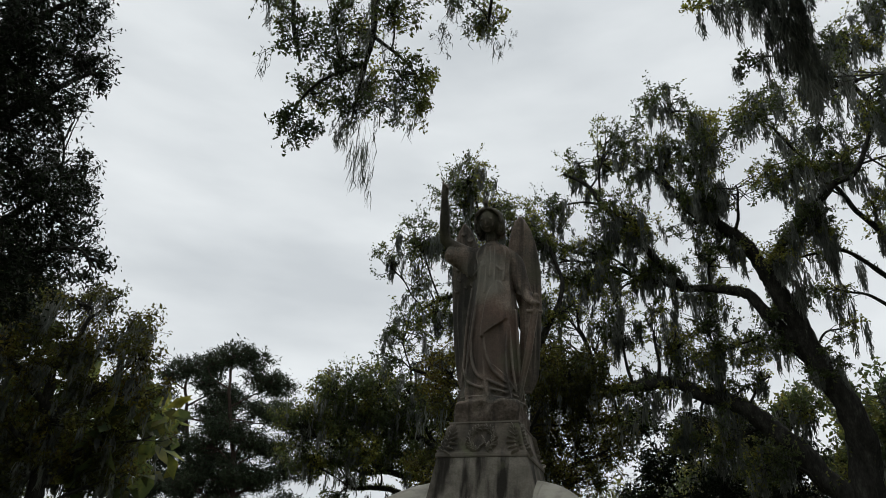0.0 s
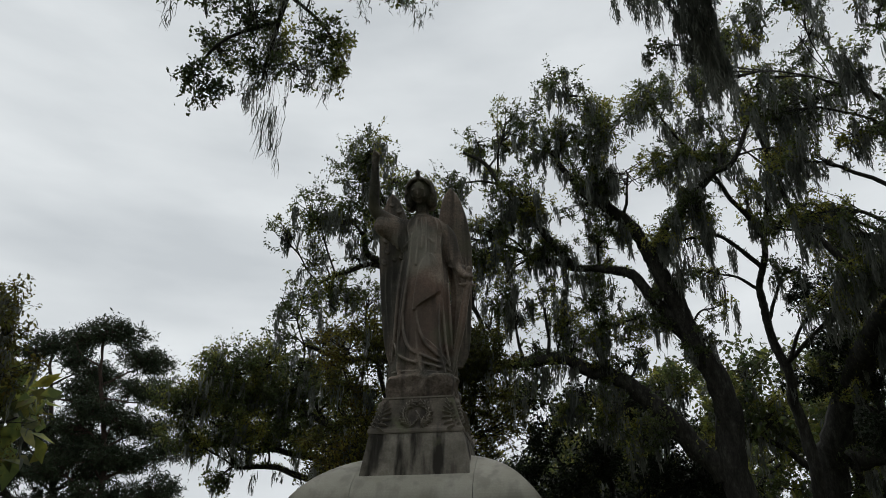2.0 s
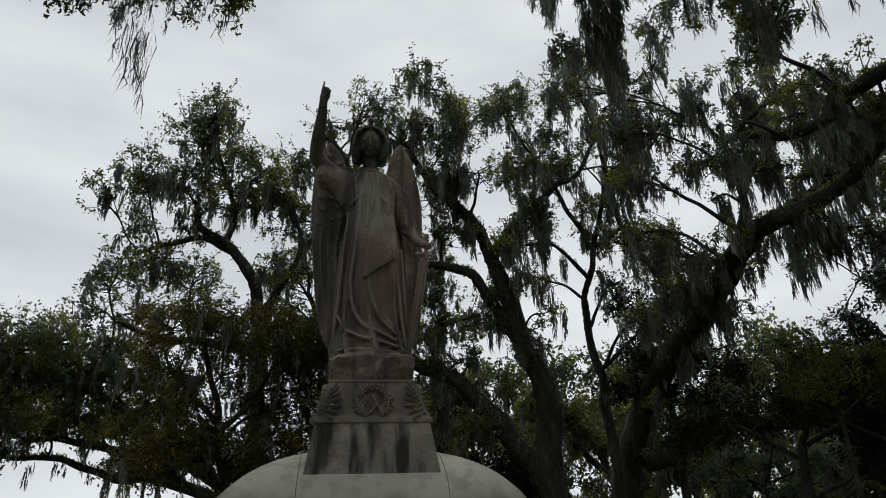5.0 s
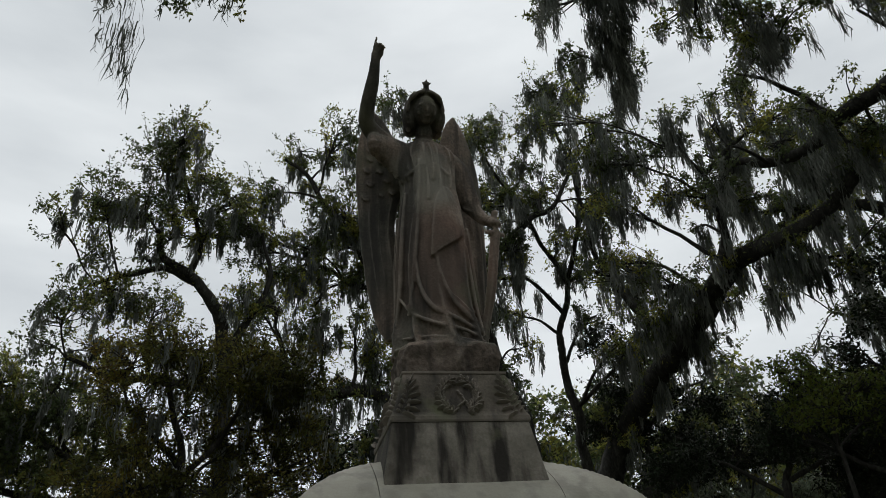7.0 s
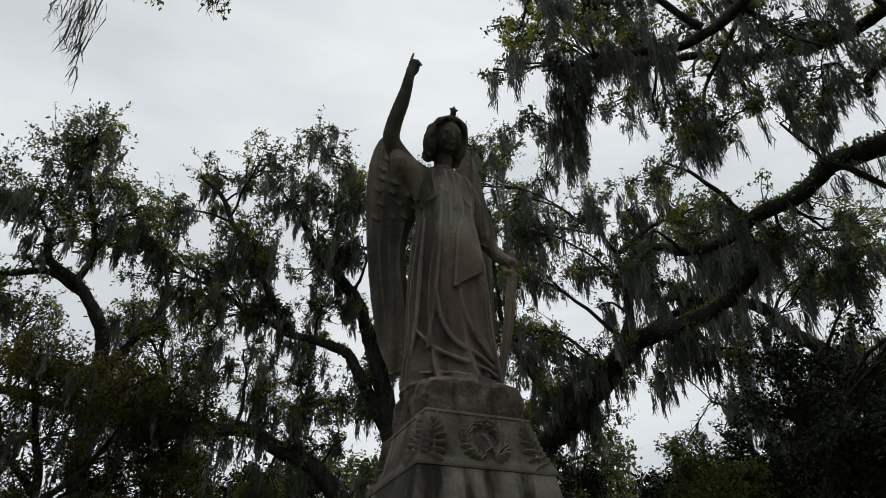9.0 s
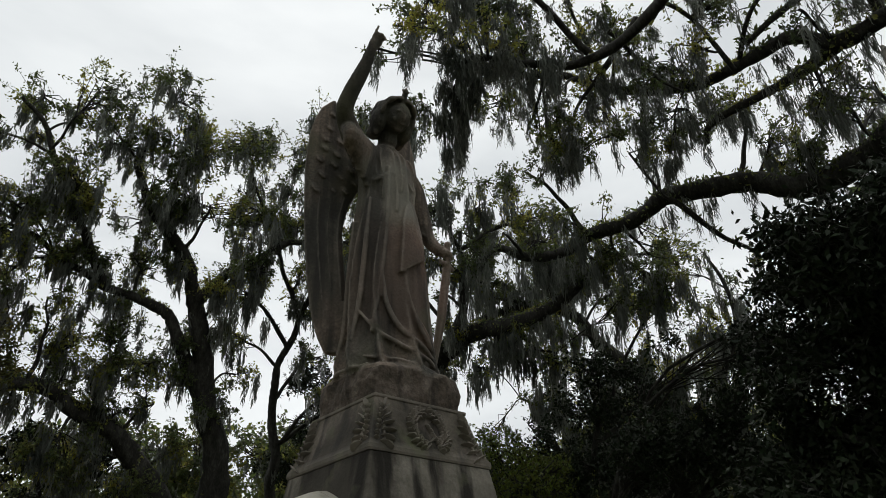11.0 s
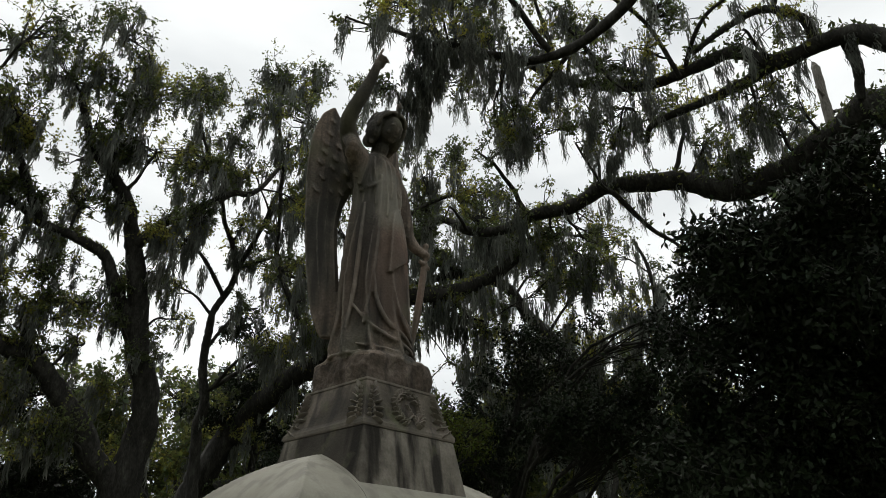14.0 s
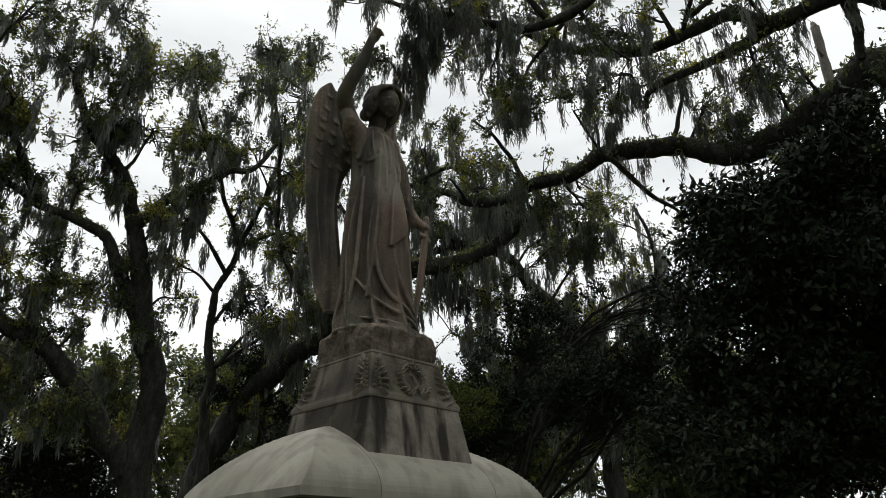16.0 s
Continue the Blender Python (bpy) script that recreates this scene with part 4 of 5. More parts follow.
# leaning live oak with a forked mossy limb
masses_a = [(7.2, 12.8, 16.4, 1.0), (8.8, 13.9, 15.7, 0.9), (10.2, 14.0, 16.3, 1.0), (10.6, 11.9, 15.8, 1.1), (12.2, 11.9, 16.1, 1.1), (12.8, 9.9, 14.9, 1.1), (14.2, 10.8, 14.3, 1.0), (13.2, 12.5, 15.3, 0.9), (15.2, 9.3, 13.6, 1.0), (16.3, 8.6, 14.7, 1.1), (16.1, 7.7, 12.8, 1.1), (11.2, 13.4, 14.3, 1.0), (10.6, 16.0, 13.0, 1.0), (11.1, 14.5, 11.5, 1.0), (14.9, 12.8, 11.4, 0.8), (8.8, 14.9, 12.0, 0.8), (15.4, 11.7, 11.0, 0.7), (15.6, 10.8, 14.4, 1.0), (16.4, 8.8, 12.2, 1.0), (17.4, 7.6, 14.1, 1.1), (16.7, 7.5, 12.1, 1.0), (12.4, 12.7, 13.9, 0.9)]
masses_b = [(11.5, 16.4, 10.9, 1.0), (8.2, 13.1, 16.2, 0.8), (13.7, 12.4, 13.8, 0.8), (9.2, 13.7, 13.8, 0.9)]
limbs = [
    ([(12.42, 26.03, -0.1), (12.42, 26.03, 5.31), (12.9, 25.58, 7.21), (13.62, 23.63, 9.59), (13.66, 18.51, 10.96), (12.99, 15.04, 11.34), (13.14, 13.31, 11.99), (13.96, 11.82, 12.04), (14.62, 10.88, 12.41), (15.4, 9.19, 13.38), (15.79, 8.31, 13.75)], 0.75, 0.12),
    ([(12.47, 13.35, 11.68), (12.47, 12.92, 12.41), (12.25, 12.61, 13.17), (11.8, 12.13, 14.34), (11.2, 12.04, 15.05)], 0.17, 0.05),
    ([(12.89, 24.65, 6.11), (14.74, 23.66, 6.92), (16.17, 22.77, 7.5), (18.31, 21.51, 7.07), (20.7, 19.63, 7.42)], 0.5, 0.12),
    ([(13.96, 11.82, 12.04), (14.54, 11.7, 11.28), (15.15, 11.23, 10.98)], 0.09, 0.03),
    ([(11.8, 12.13, 14.34), (12.73, 10.73, 15.02), (13.86, 10.09, 14.43)], 0.09, 0.03),
    ([(13.37, 18.44, 10.72), (11.69, 18.55, 12.86), (10.67, 18.24, 14.53), (9.86, 17.29, 16.72), (9.26, 16.32, 18.43)], 0.16, 0.05),
]
tree("live_oak", "leaning live oak with a forked mossy limb", limbs, masses_a + masses_b, seed=15, leaf_size=0.115, per=63, spread=0.10, clumps=59, moss=0.85, moss_long=1.5, gap=0.19, fill=1.0, moss_width=0.045, strands=25)

# slim live oak with a bent stem and trailing moss
masses_a = [(5.8, 17.9, 19.3, 1.0), (7.0, 18.1, 20.2, 1.0), (7.4, 19.9, 19.4, 1.0), (8.1, 18.0, 18.7, 0.9), (8.7, 16.7, 21.5, 0.9), (8.3, 16.6, 19.5, 1.0), (9.5, 16.1, 20.8, 0.9), (10.4, 15.9, 22.0, 0.8), (6.2, 19.7, 17.6, 0.8), (8.4, 19.8, 17.8, 1.0), (8.9, 17.9, 17.4, 0.9), (10.1, 20.1, 14.8, 0.9), (11.7, 20.4, 14.9, 0.9), (7.8, 20.6, 15.0, 0.8), (7.5, 21.9, 14.9, 0.7), (10.6, 18.1, 15.6, 0.8), (11.3, 17.8, 17.4, 0.9), (7.7, 21.0, 17.5, 0.8), (9.4, 19.3, 15.8, 0.8), (8.1, 22.3, 13.7, 0.8), (10.8, 19.6, 12.6, 0.9), (12.3, 19.5, 13.3, 1.0)]
masses_b = [(11.7, 16.2, 20.8, 0.9), (11.2, 14.1, 20.8, 0.8), (11.2, 17.0, 19.5, 0.9), (11.6, 19.7, 11.1, 1.0), (13.2, 19.7, 11.7, 1.0)]
limbs = [
    ([(10.89, 22.75, -0.1), (10.82, 22.71, 5.77), (10.69, 22.35, 8.07), (10.24, 22.0, 10.21), (9.9, 21.64, 11.72), (9.95, 21.07, 13.05), (10.22, 20.27, 14.41), (10.47, 19.24, 15.97), (10.65, 18.43, 17.07)], 0.27, 0.07),
    ([(9.98, 20.95, 13.28), (8.75, 20.91, 14.66), (7.67, 21.26, 14.93), (7.07, 21.51, 14.94)], 0.1, 0.04),
    ([(10.16, 20.36, 14.29), (8.99, 19.92, 16.21), (7.65, 19.36, 18.09), (6.63, 18.78, 19.5)], 0.13, 0.04),
    ([(10.47, 19.24, 15.97), (10.24, 17.97, 18.07), (9.18, 17.1, 19.96), (8.82, 16.32, 21.05)], 0.11, 0.04),
    ([(10.65, 18.43, 17.07), (11.69, 17.51, 17.39), (12.46, 16.25, 18.28)], 0.08, 0.03),
    ([(10.22, 20.27, 14.41), (11.41, 19.25, 14.97), (12.32, 18.86, 14.6)], 0.08, 0.03),
]
tree("live_oak", "slim live oak with a bent stem and trailing moss", limbs, masses_a + masses_b, seed=23, leaf_size=0.12, per=60, spread=0.10, clumps=56, moss=0.8, moss_long=1.5, gap=0.19, moss_width=0.046, strands=25)

# far live oak veiled in grey moss
masses_a = [(16.2, 16.2, 16.8, 1.2), (18.4, 15.9, 16.4, 1.2), (20.2, 15.4, 16.5, 1.3), (19.9, 13.1, 16.4, 1.3), (21.8, 12.7, 16.1, 1.3), (21.8, 11.1, 14.4, 1.4), (18.6, 17.2, 14.0, 1.0), (21.2, 16.1, 13.6, 1.3), (21.3, 14.3, 12.3, 1.3), (22.9, 13.2, 13.2, 1.3), (22.7, 11.5, 11.7, 1.5), (23.7, 10.4, 13.7, 1.4), (21.7, 16.7, 11.4, 1.3), (22.2, 14.0, 10.4, 1.4), (24.4, 12.6, 10.0, 1.5), (19.4, 16.0, 11.8, 1.0), (23.9, 8.9, 14.9, 1.2), (25.4, 10.1, 12.9, 1.4), (24.4, 10.4, 10.3, 1.5), (19.4, 18.8, 10.6, 1.0), (21.1, 15.1, 9.2, 1.4), (23.4, 13.9, 8.6, 1.5)]
masses_b = [(25.8, 12.0, 8.4, 1.5), (19.2, 15.2, 14.9, 0.9), (23.1, 10.4, 16.2, 1.1), (17.4, 17.5, 13.0, 0.8)]
limbs = [
    ([(24.54, 12.66, -0.1), (24.51, 12.56, 7.4), (24.1, 12.12, 10.1), (23.18, 12.69, 11.8), (22.09, 13.56, 13.08), (20.5, 14.36, 15.07), (19.18, 15.56, 15.64), (17.89, 17.21, 15.22), (16.97, 18.5, 14.52)], 0.5, 0.12),
    ([(24.1, 12.12, 10.1), (24.52, 10.05, 12.2), (24.17, 8.88, 14.38), (23.07, 8.93, 16.51)], 0.2, 0.06),
    ([(24.5, 11.16, 10.58), (23.24, 13.18, 10.78), (21.32, 15.75, 10.97), (19.65, 17.25, 11.87)], 0.16, 0.05),
    ([(19.18, 15.56, 15.64), (17.59, 16.89, 16.16), (16.57, 17.7, 16.4)], 0.1, 0.04),
]
tree("live_oak", "far live oak veiled in grey moss", limbs, masses_a + masses_b, seed=16, leaf_size=0.14, per=54, spread=0.14, clumps=34, moss=0.8, moss_long=1.9, gap=0.17, fill=0.5, moss_width=0.055, strands=25)

# huge live oak with sinuous limbs reaching overhead
masses_a = [(10.4, 6.3, 11.8, 0.7), (11.5, 6.1, 12.4, 0.7), (11.2, 8.2, 12.6, 0.7), (11.2, 4.2, 13.4, 0.6), (14.0, 1.9, 12.8, 0.6), (12.6, -0.1, 12.9, 0.6), (13.2, 1.7, 13.2, 0.6), (14.7, -0.3, 13.5, 0.6), (11.8, 2.5, 13.7, 0.7), (12.8, 2.0, 14.4, 0.7), (9.3, 7.6, 11.8, 0.6), (12.2, 6.2, 11.4, 0.8), (12.7, 4.8, 13.7, 0.6), (13.2, 0.9, 12.6, 0.5), (13.0, 5.8, 11.5, 0.7), (4.2, 5.7, 14.6, 0.7), (5.5, 5.7, 15.2, 0.7), (5.9, 6.9, 15.5, 0.5), (6.4, 4.1, 14.9, 0.7), (8.5, 5.7, 13.6, 0.8), (7.8, 4.0, 13.2, 0.7), (8.2, 2.9, 14.9, 0.7)]
masses_b = [(9.4, 3.1, 15.2, 0.6), (8.6, 1.8, 14.4, 0.5), (8.8, 6.2, 12.9, 0.5), (8.2, 4.7, 12.3, 0.6), (9.3, 0.8, 14.8, 0.5), (10.7, 0.4, 15.0, 0.5), (5.8, 4.4, 15.2, 0.6), (7.6, 3.4, 15.8, 0.7), (9.0, 1.4, 13.4, 0.5), (9.3, 4.0, 13.2, 0.6), (10.5, 3.7, 13.7, 0.5), (7.1, 5.4, 13.5, 0.6), (5.9, 5.3, 15.9, 0.6), (4.2, 6.3, 14.2, 0.4), (8.4, 1.1, 15.5, 0.7), (6.9, 3.5, 17.0, 0.8), (4.3, 4.8, 15.8, 0.9)]
limbs = [
    ([(13.52, -2.63, -0.1), (13.16, -3.06, 8.34), (12.68, -3.1, 10.32), (12.23, -2.11, 11.76), (12.75, -1.07, 11.48), (13.01, 0.32, 11.37), (12.94, 1.63, 11.65), (12.25, 3.51, 12.34), (12.06, 5.01, 12.23), (11.62, 6.67, 12.12), (11.23, 8.08, 11.95), (10.44, 9.16, 12.52)], 0.55, 0.11),
    ([(12.33, -3.11, 10.13), (11.51, -3.28, 11.83), (11.08, -2.72, 12.69), (11.0, -1.86, 12.98), (11.02, -0.93, 13.08), (10.8, -0.21, 13.44), (10.55, 1.19, 13.53), (10.0, 2.7, 13.71), (9.31, 3.7, 14.15), (8.59, 4.36, 14.68), (8.02, 5.21, 14.89), (7.36, 6.02, 15.11)], 0.25, 0.06),
    ([(11.25, -1.0, 13.24), (11.16, 0.05, 13.07), (11.02, 0.99, 12.89), (10.77, 2.08, 12.7), (10.91, 2.39, 12.34)], 0.17, 0.06),
    ([(11.35, -1.7, 13.26), (11.0, -1.71, 13.69), (10.52, -1.15, 14.13), (10.35, -0.31, 14.12), (10.34, 0.73, 13.8)], 0.13, 0.06),
    ([(11.06, -2.27, 12.89), (11.47, -2.26, 12.36), (11.85, -2.08, 11.78)], 0.14, 0.1),
    ([(11.68, 4.07, 11.99), (12.62, 3.47, 10.98), (13.12, 2.97, 10.47), (13.36, 3.06, 9.93)], 0.08, 0.03),
    ([(9.66, 3.91, 14.51), (8.34, 3.67, 15.81), (7.31, 3.3, 16.76)], 0.07, 0.03),
    ([(10.12, 1.04, 13.15), (9.02, 1.22, 14.23), (8.17, 1.64, 14.84), (6.97, 1.94, 15.64)], 0.06, 0.03),
    ([(10.52, 1.2, 13.42), (10.02, 0.17, 14.33), (9.99, -1.0, 14.65)], 0.07, 0.03),
]
tree("live_oak", "huge live oak with sinuous limbs reaching overhead", limbs, masses_a + masses_b, seed=17, leaf_size=0.095, per=60, spread=0.09, clumps=67, moss=0.78, limb_moss=0.9, moss_long=1.2, gap=0.2, fill=0.5, moss_width=0.023, strands=44)

# bare dead trunk, broken off at the top
def build_snag(x, y, tall):
    snag = tagged(new("dead_tree"), "bare grey dead trunk broken off at the top", "tree")
    snag.location = (x, y, 0)
    w = Wood()
    line = np.array(spline([(0, 0, -0.1), (0.1, 0.05, tall * 0.4), (-0.05, 0.1, tall * 0.75), (0, 0, tall)], 14))
    w.limb(line, 0.24, 0.14, 12, 0.08, 5)
    w.limb(line[-1] + np.array([(0, 0, 0), (0.03, 0.02, 0.16), (0.05, 0.04, 0.3)]), 0.125, 0.04, 8, 0.2, 6)
    link("trunk", w.made("trunk"), DEADWOOD, snag, "weathered grey wood without bark", smooth=True)
    for i in range(5):
        a, z = 2.4 * i + 0.6, tall - 0.6 - 0.62 * i
        stub = Wood()
        foot = np.array((0.13 * math.cos(a), 0.13 * math.sin(a), z))
        out = np.array((math.cos(a), math.sin(a), 0.35))
        stub.limb([foot, foot + out * 0.16, foot + out * (0.24 + 0.05 * (i % 3))], 0.075, 0.035, 7, 0.15, 10 + i)
        link("stub", stub.made("stub"), DEADWOOD, snag)


build_snag(18.63, -0.48, 18.0)

# dense dark evergreen magnolia with broad glossy leaves
masses_a = [(8.1, -0.1, 7.4, 0.7), (9.1, -0.6, 8.0, 0.8), (10.1, -1.1, 8.6, 0.8), (8.7, -2.0, 8.3, 0.7), (9.5, 0.9, 7.4, 0.7), (8.6, -0.2, 6.6, 0.9), (9.6, -0.9, 7.3, 0.9), (10.1, 1.6, 6.7, 0.8), (9.2, 0.4, 5.8, 0.9), (10.3, -0.2, 6.3, 1.0), (8.9, -1.4, 6.3, 0.9), (9.4, 1.7, 5.4, 0.65), (10.7, 1.4, 5.1, 0.9), (9.6, -0.1, 4.8, 1.0), (10.6, -0.7, 5.6, 0.9), (9.6, 1.8, 4.4, 0.8), (10.5, -2.3, 8.2, 1.0), (9.6, -2.0, 6.3, 1.0), (10.8, -1.3, 5.3, 1.0), (8.1, 0.45, 7.7, 0.45), (10.3, -0.5, 4.4, 1.0)]
masses_b = [(10.9, 1.1, 4.3, 1.0), (9.6, 0.6, 3.4, 1.0), (10.8, 0.0, 3.6, 1.0), (8.9, 1.1, 3.5, 0.9), (10.5, -0.9, 3.9, 1.0), (10.3, 2.8, 4.2, 0.9)]
limbs = [
    ([(10.6, 0.43, -0.1), (10.14, 0.35, 4.07), (9.95, -0.14, 5.6), (9.58, -0.79, 7.13), (9.22, -1.5, 8.22)], 0.2, 0.05),
    ([(10.04, 0.03, 5.09), (9.56, 0.46, 6.27), (9.06, 0.56, 7.44)], 0.1, 0.03),
    ([(10.1, 0.2, 4.57), (9.73, 1.07, 4.95), (9.35, 1.67, 5.5)], 0.1, 0.03),
    ([(9.88, -0.34, 6.02), (9.74, -1.32, 6.99)], 0.1, 0.03),
]
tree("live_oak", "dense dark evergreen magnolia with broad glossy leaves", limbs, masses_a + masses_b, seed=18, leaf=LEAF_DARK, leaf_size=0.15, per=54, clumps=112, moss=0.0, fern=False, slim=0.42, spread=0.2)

# live oak bough hanging down with tattered moss
masses_a = [(-3.1, 0.2, 9.3, 0.42), (-3.0, 1.4, 9.8, 0.45), (-3.0, 2.5, 10.2, 0.45), (-1.9, 1.6, 9.4, 0.42), (-3.7, 1.9, 9.7, 0.42), (-3.5, 1.0, 8.3, 0.32), (-3.0, 1.9, 9.2, 0.36), (-2.7, 2.9, 9.9, 0.32), (-1.8, 2.0, 9.0, 0.3), (-0.7, 2.1, 10.8, 0.4), (-1.7, 0.6, 9.7, 0.4), (-1.1, 1.2, 10.8, 0.5), (-4.1, 0.8, 11.1, 0.4), (-2.7, 0.6, 10.0, 0.4), (-2.8, 1.6, 10.5, 0.35), (-3.3, 1.2, 8.2, 0.25), (-0.3, 1.2, 11.0, 0.5), (-2.4, 1.0, 11.8, 0.6), (-2.7, -0.3, 10.6, 0.6), (-1.8, 2.5, 10.0, 0.22)]
limbs = [
    ([(9.0, -10.0, -0.1), (4.24, -4.45, 13.38), (2.16, -2.92, 13.32), (-0.7, -1.23, 12.45), (-1.66, -0.15, 11.59), (-2.23, 0.85, 10.66), (-2.54, 1.53, 9.9), (-3.0, 2.05, 9.1)], 0.2, 0.02),
    ([(-1.23, -0.65, 12.02), (-2.78, -0.32, 11.26), (-3.5, 0.58, 10.23), (-3.6, 1.13, 9.67)], 0.06, 0.02),
    ([(-0.93, -1.06, 12.31), (-0.52, 0.23, 11.66), (-0.4, 1.19, 10.98), (-0.59, 1.8, 10.4)], 0.06, 0.02),
    ([(-2.47, 1.3, 10.16), (-2.0, 1.81, 9.89), (-1.74, 2.29, 9.5)], 0.035, 0.015),
    ([(-2.61, 1.58, 9.83), (-3.44, 1.47, 9.45), (-4.05, 1.61, 8.85)], 0.035, 0.015),
]
tree("live_oak", "live oak bough hanging down with tattered moss", limbs, masses_a, seed=19, per=48, clumps=210, leaf_size=0.07, spread=0.07, moss=0.3, moss_long=0.7, fern=False, twig_r=0.01, moss_width=0.016, beards=[(-2.51, 1.28, 10.16, 0.9), (-2.53, 1.29, 10.3, 0.77), (-2.71, 1.6, 9.75, 1.0), (-2.74, 1.49, 9.73, 0.85), (-2.92, 1.9, 9.32, 1.1), (-2.98, 2.0, 9.49, 0.94), (-3.09, 2.04, 9.05, 1.0), (-3.17, 1.96, 9.01, 0.85), (-3.23, 2.04, 8.96, 0.8), (-3.27, 2.04, 8.95, 0.68), (-3.58, 1.91, 8.87, 0.5), (-3.59, 1.9, 8.89, 0.42), (-2.28, 2.28, 9.25, 0.6), (-2.14, 2.25, 9.21, 0.51), (-0.53, 1.94, 10.27, 0.9), (-0.41, 2.05, 10.32, 0.77), (-0.9, 1.71, 10.39, 0.8), (-0.88, 1.59, 10.33, 0.68), (-3.81, 0.42, 10.16, 0.7), (-3.6, 0.48, 10.17, 0.59), (-2.35, 0.94, 10.53, 1.0), (-2.43, 0.99, 10.53, 0.85), (-1.38, 1.69, 10.25, 0.8), (-1.31, 1.52, 10.39, 0.68), (-3.32, 3.07, 9.87, 2.2), (-3.35, 3.34, 9.61, 1.9), (-3.41, 3.6, 9.33, 1.6), (-3.69, 2.99, 9.83, 0.9), (-2.64, 2.99, 10.12, 0.9)])

# live oak with a near bough under heavy moss
masses_a = [(2.8, 2.9, 11.1, 0.32), (3.3, 3.1, 12.1, 0.3), (3.5, 4.5, 12.3, 0.25), (3.5, 4.1, 10.5, 0.28), (4.0, 3.5, 12.1, 0.35), (3.6, 2.3, 11.1, 0.3), (4.5, 2.8, 11.6, 0.3), (3.2, 4.0, 12.8, 0.2), (5.4, 2.9, 10.2, 0.22), (5.0, 2.7, 12.1, 0.35), (6.5, 3.2, 11.3, 0.45), (7.6, 3.6, 11.6, 0.45), (8.2, 4.6, 11.8, 0.4), (6.9, 3.8, 11.3, 0.35), (7.7, 3.3, 12.5, 0.4), (6.0, 2.4, 12.2, 0.4), (7.0, 2.8, 12.6, 0.4), (8.5, 4.2, 11.8, 0.3), (7.7, 2.0, 11.9, 0.4), (9.2, 2.5, 11.6, 0.4), (7.4, 2.6, 10.9, 0.25), (7.5, 2.0, 12.7, 0.5)]
masses_b = [(7.9, 5.2, 11.6, 0.25)]
limbs = [
    ([(14.0, -7.0, -0.1), (4.53, -3.78, 13.63), (5.73, -1.53, 12.71), (6.06, 0.82, 11.7), (5.75, 1.93, 11.33), (5.09, 2.57, 11.4), (4.39, 3.06, 11.5), (4.04, 3.46, 11.42)], 0.16, 0.04),
    ([(4.24, 3.19, 11.5), (4.15, 3.95, 10.95), (4.48, 4.47, 10.26)], 0.05, 0.02),
    ([(7.2, 1.53, 13.18), (7.28, 2.59, 12.55), (7.28, 3.43, 11.99), (7.65, 3.97, 11.23)], 0.07, 0.02),
    ([(5.69, 1.81, 11.45), (4.1, 2.04, 12.32), (3.16, 2.69, 12.39), (3.04, 3.39, 11.97)], 0.07, 0.02),
    ([(6.97, 2.06, 13.09), (7.94, 1.91, 12.38), (8.55, 1.59, 11.97)], 0.06, 0.02),
]
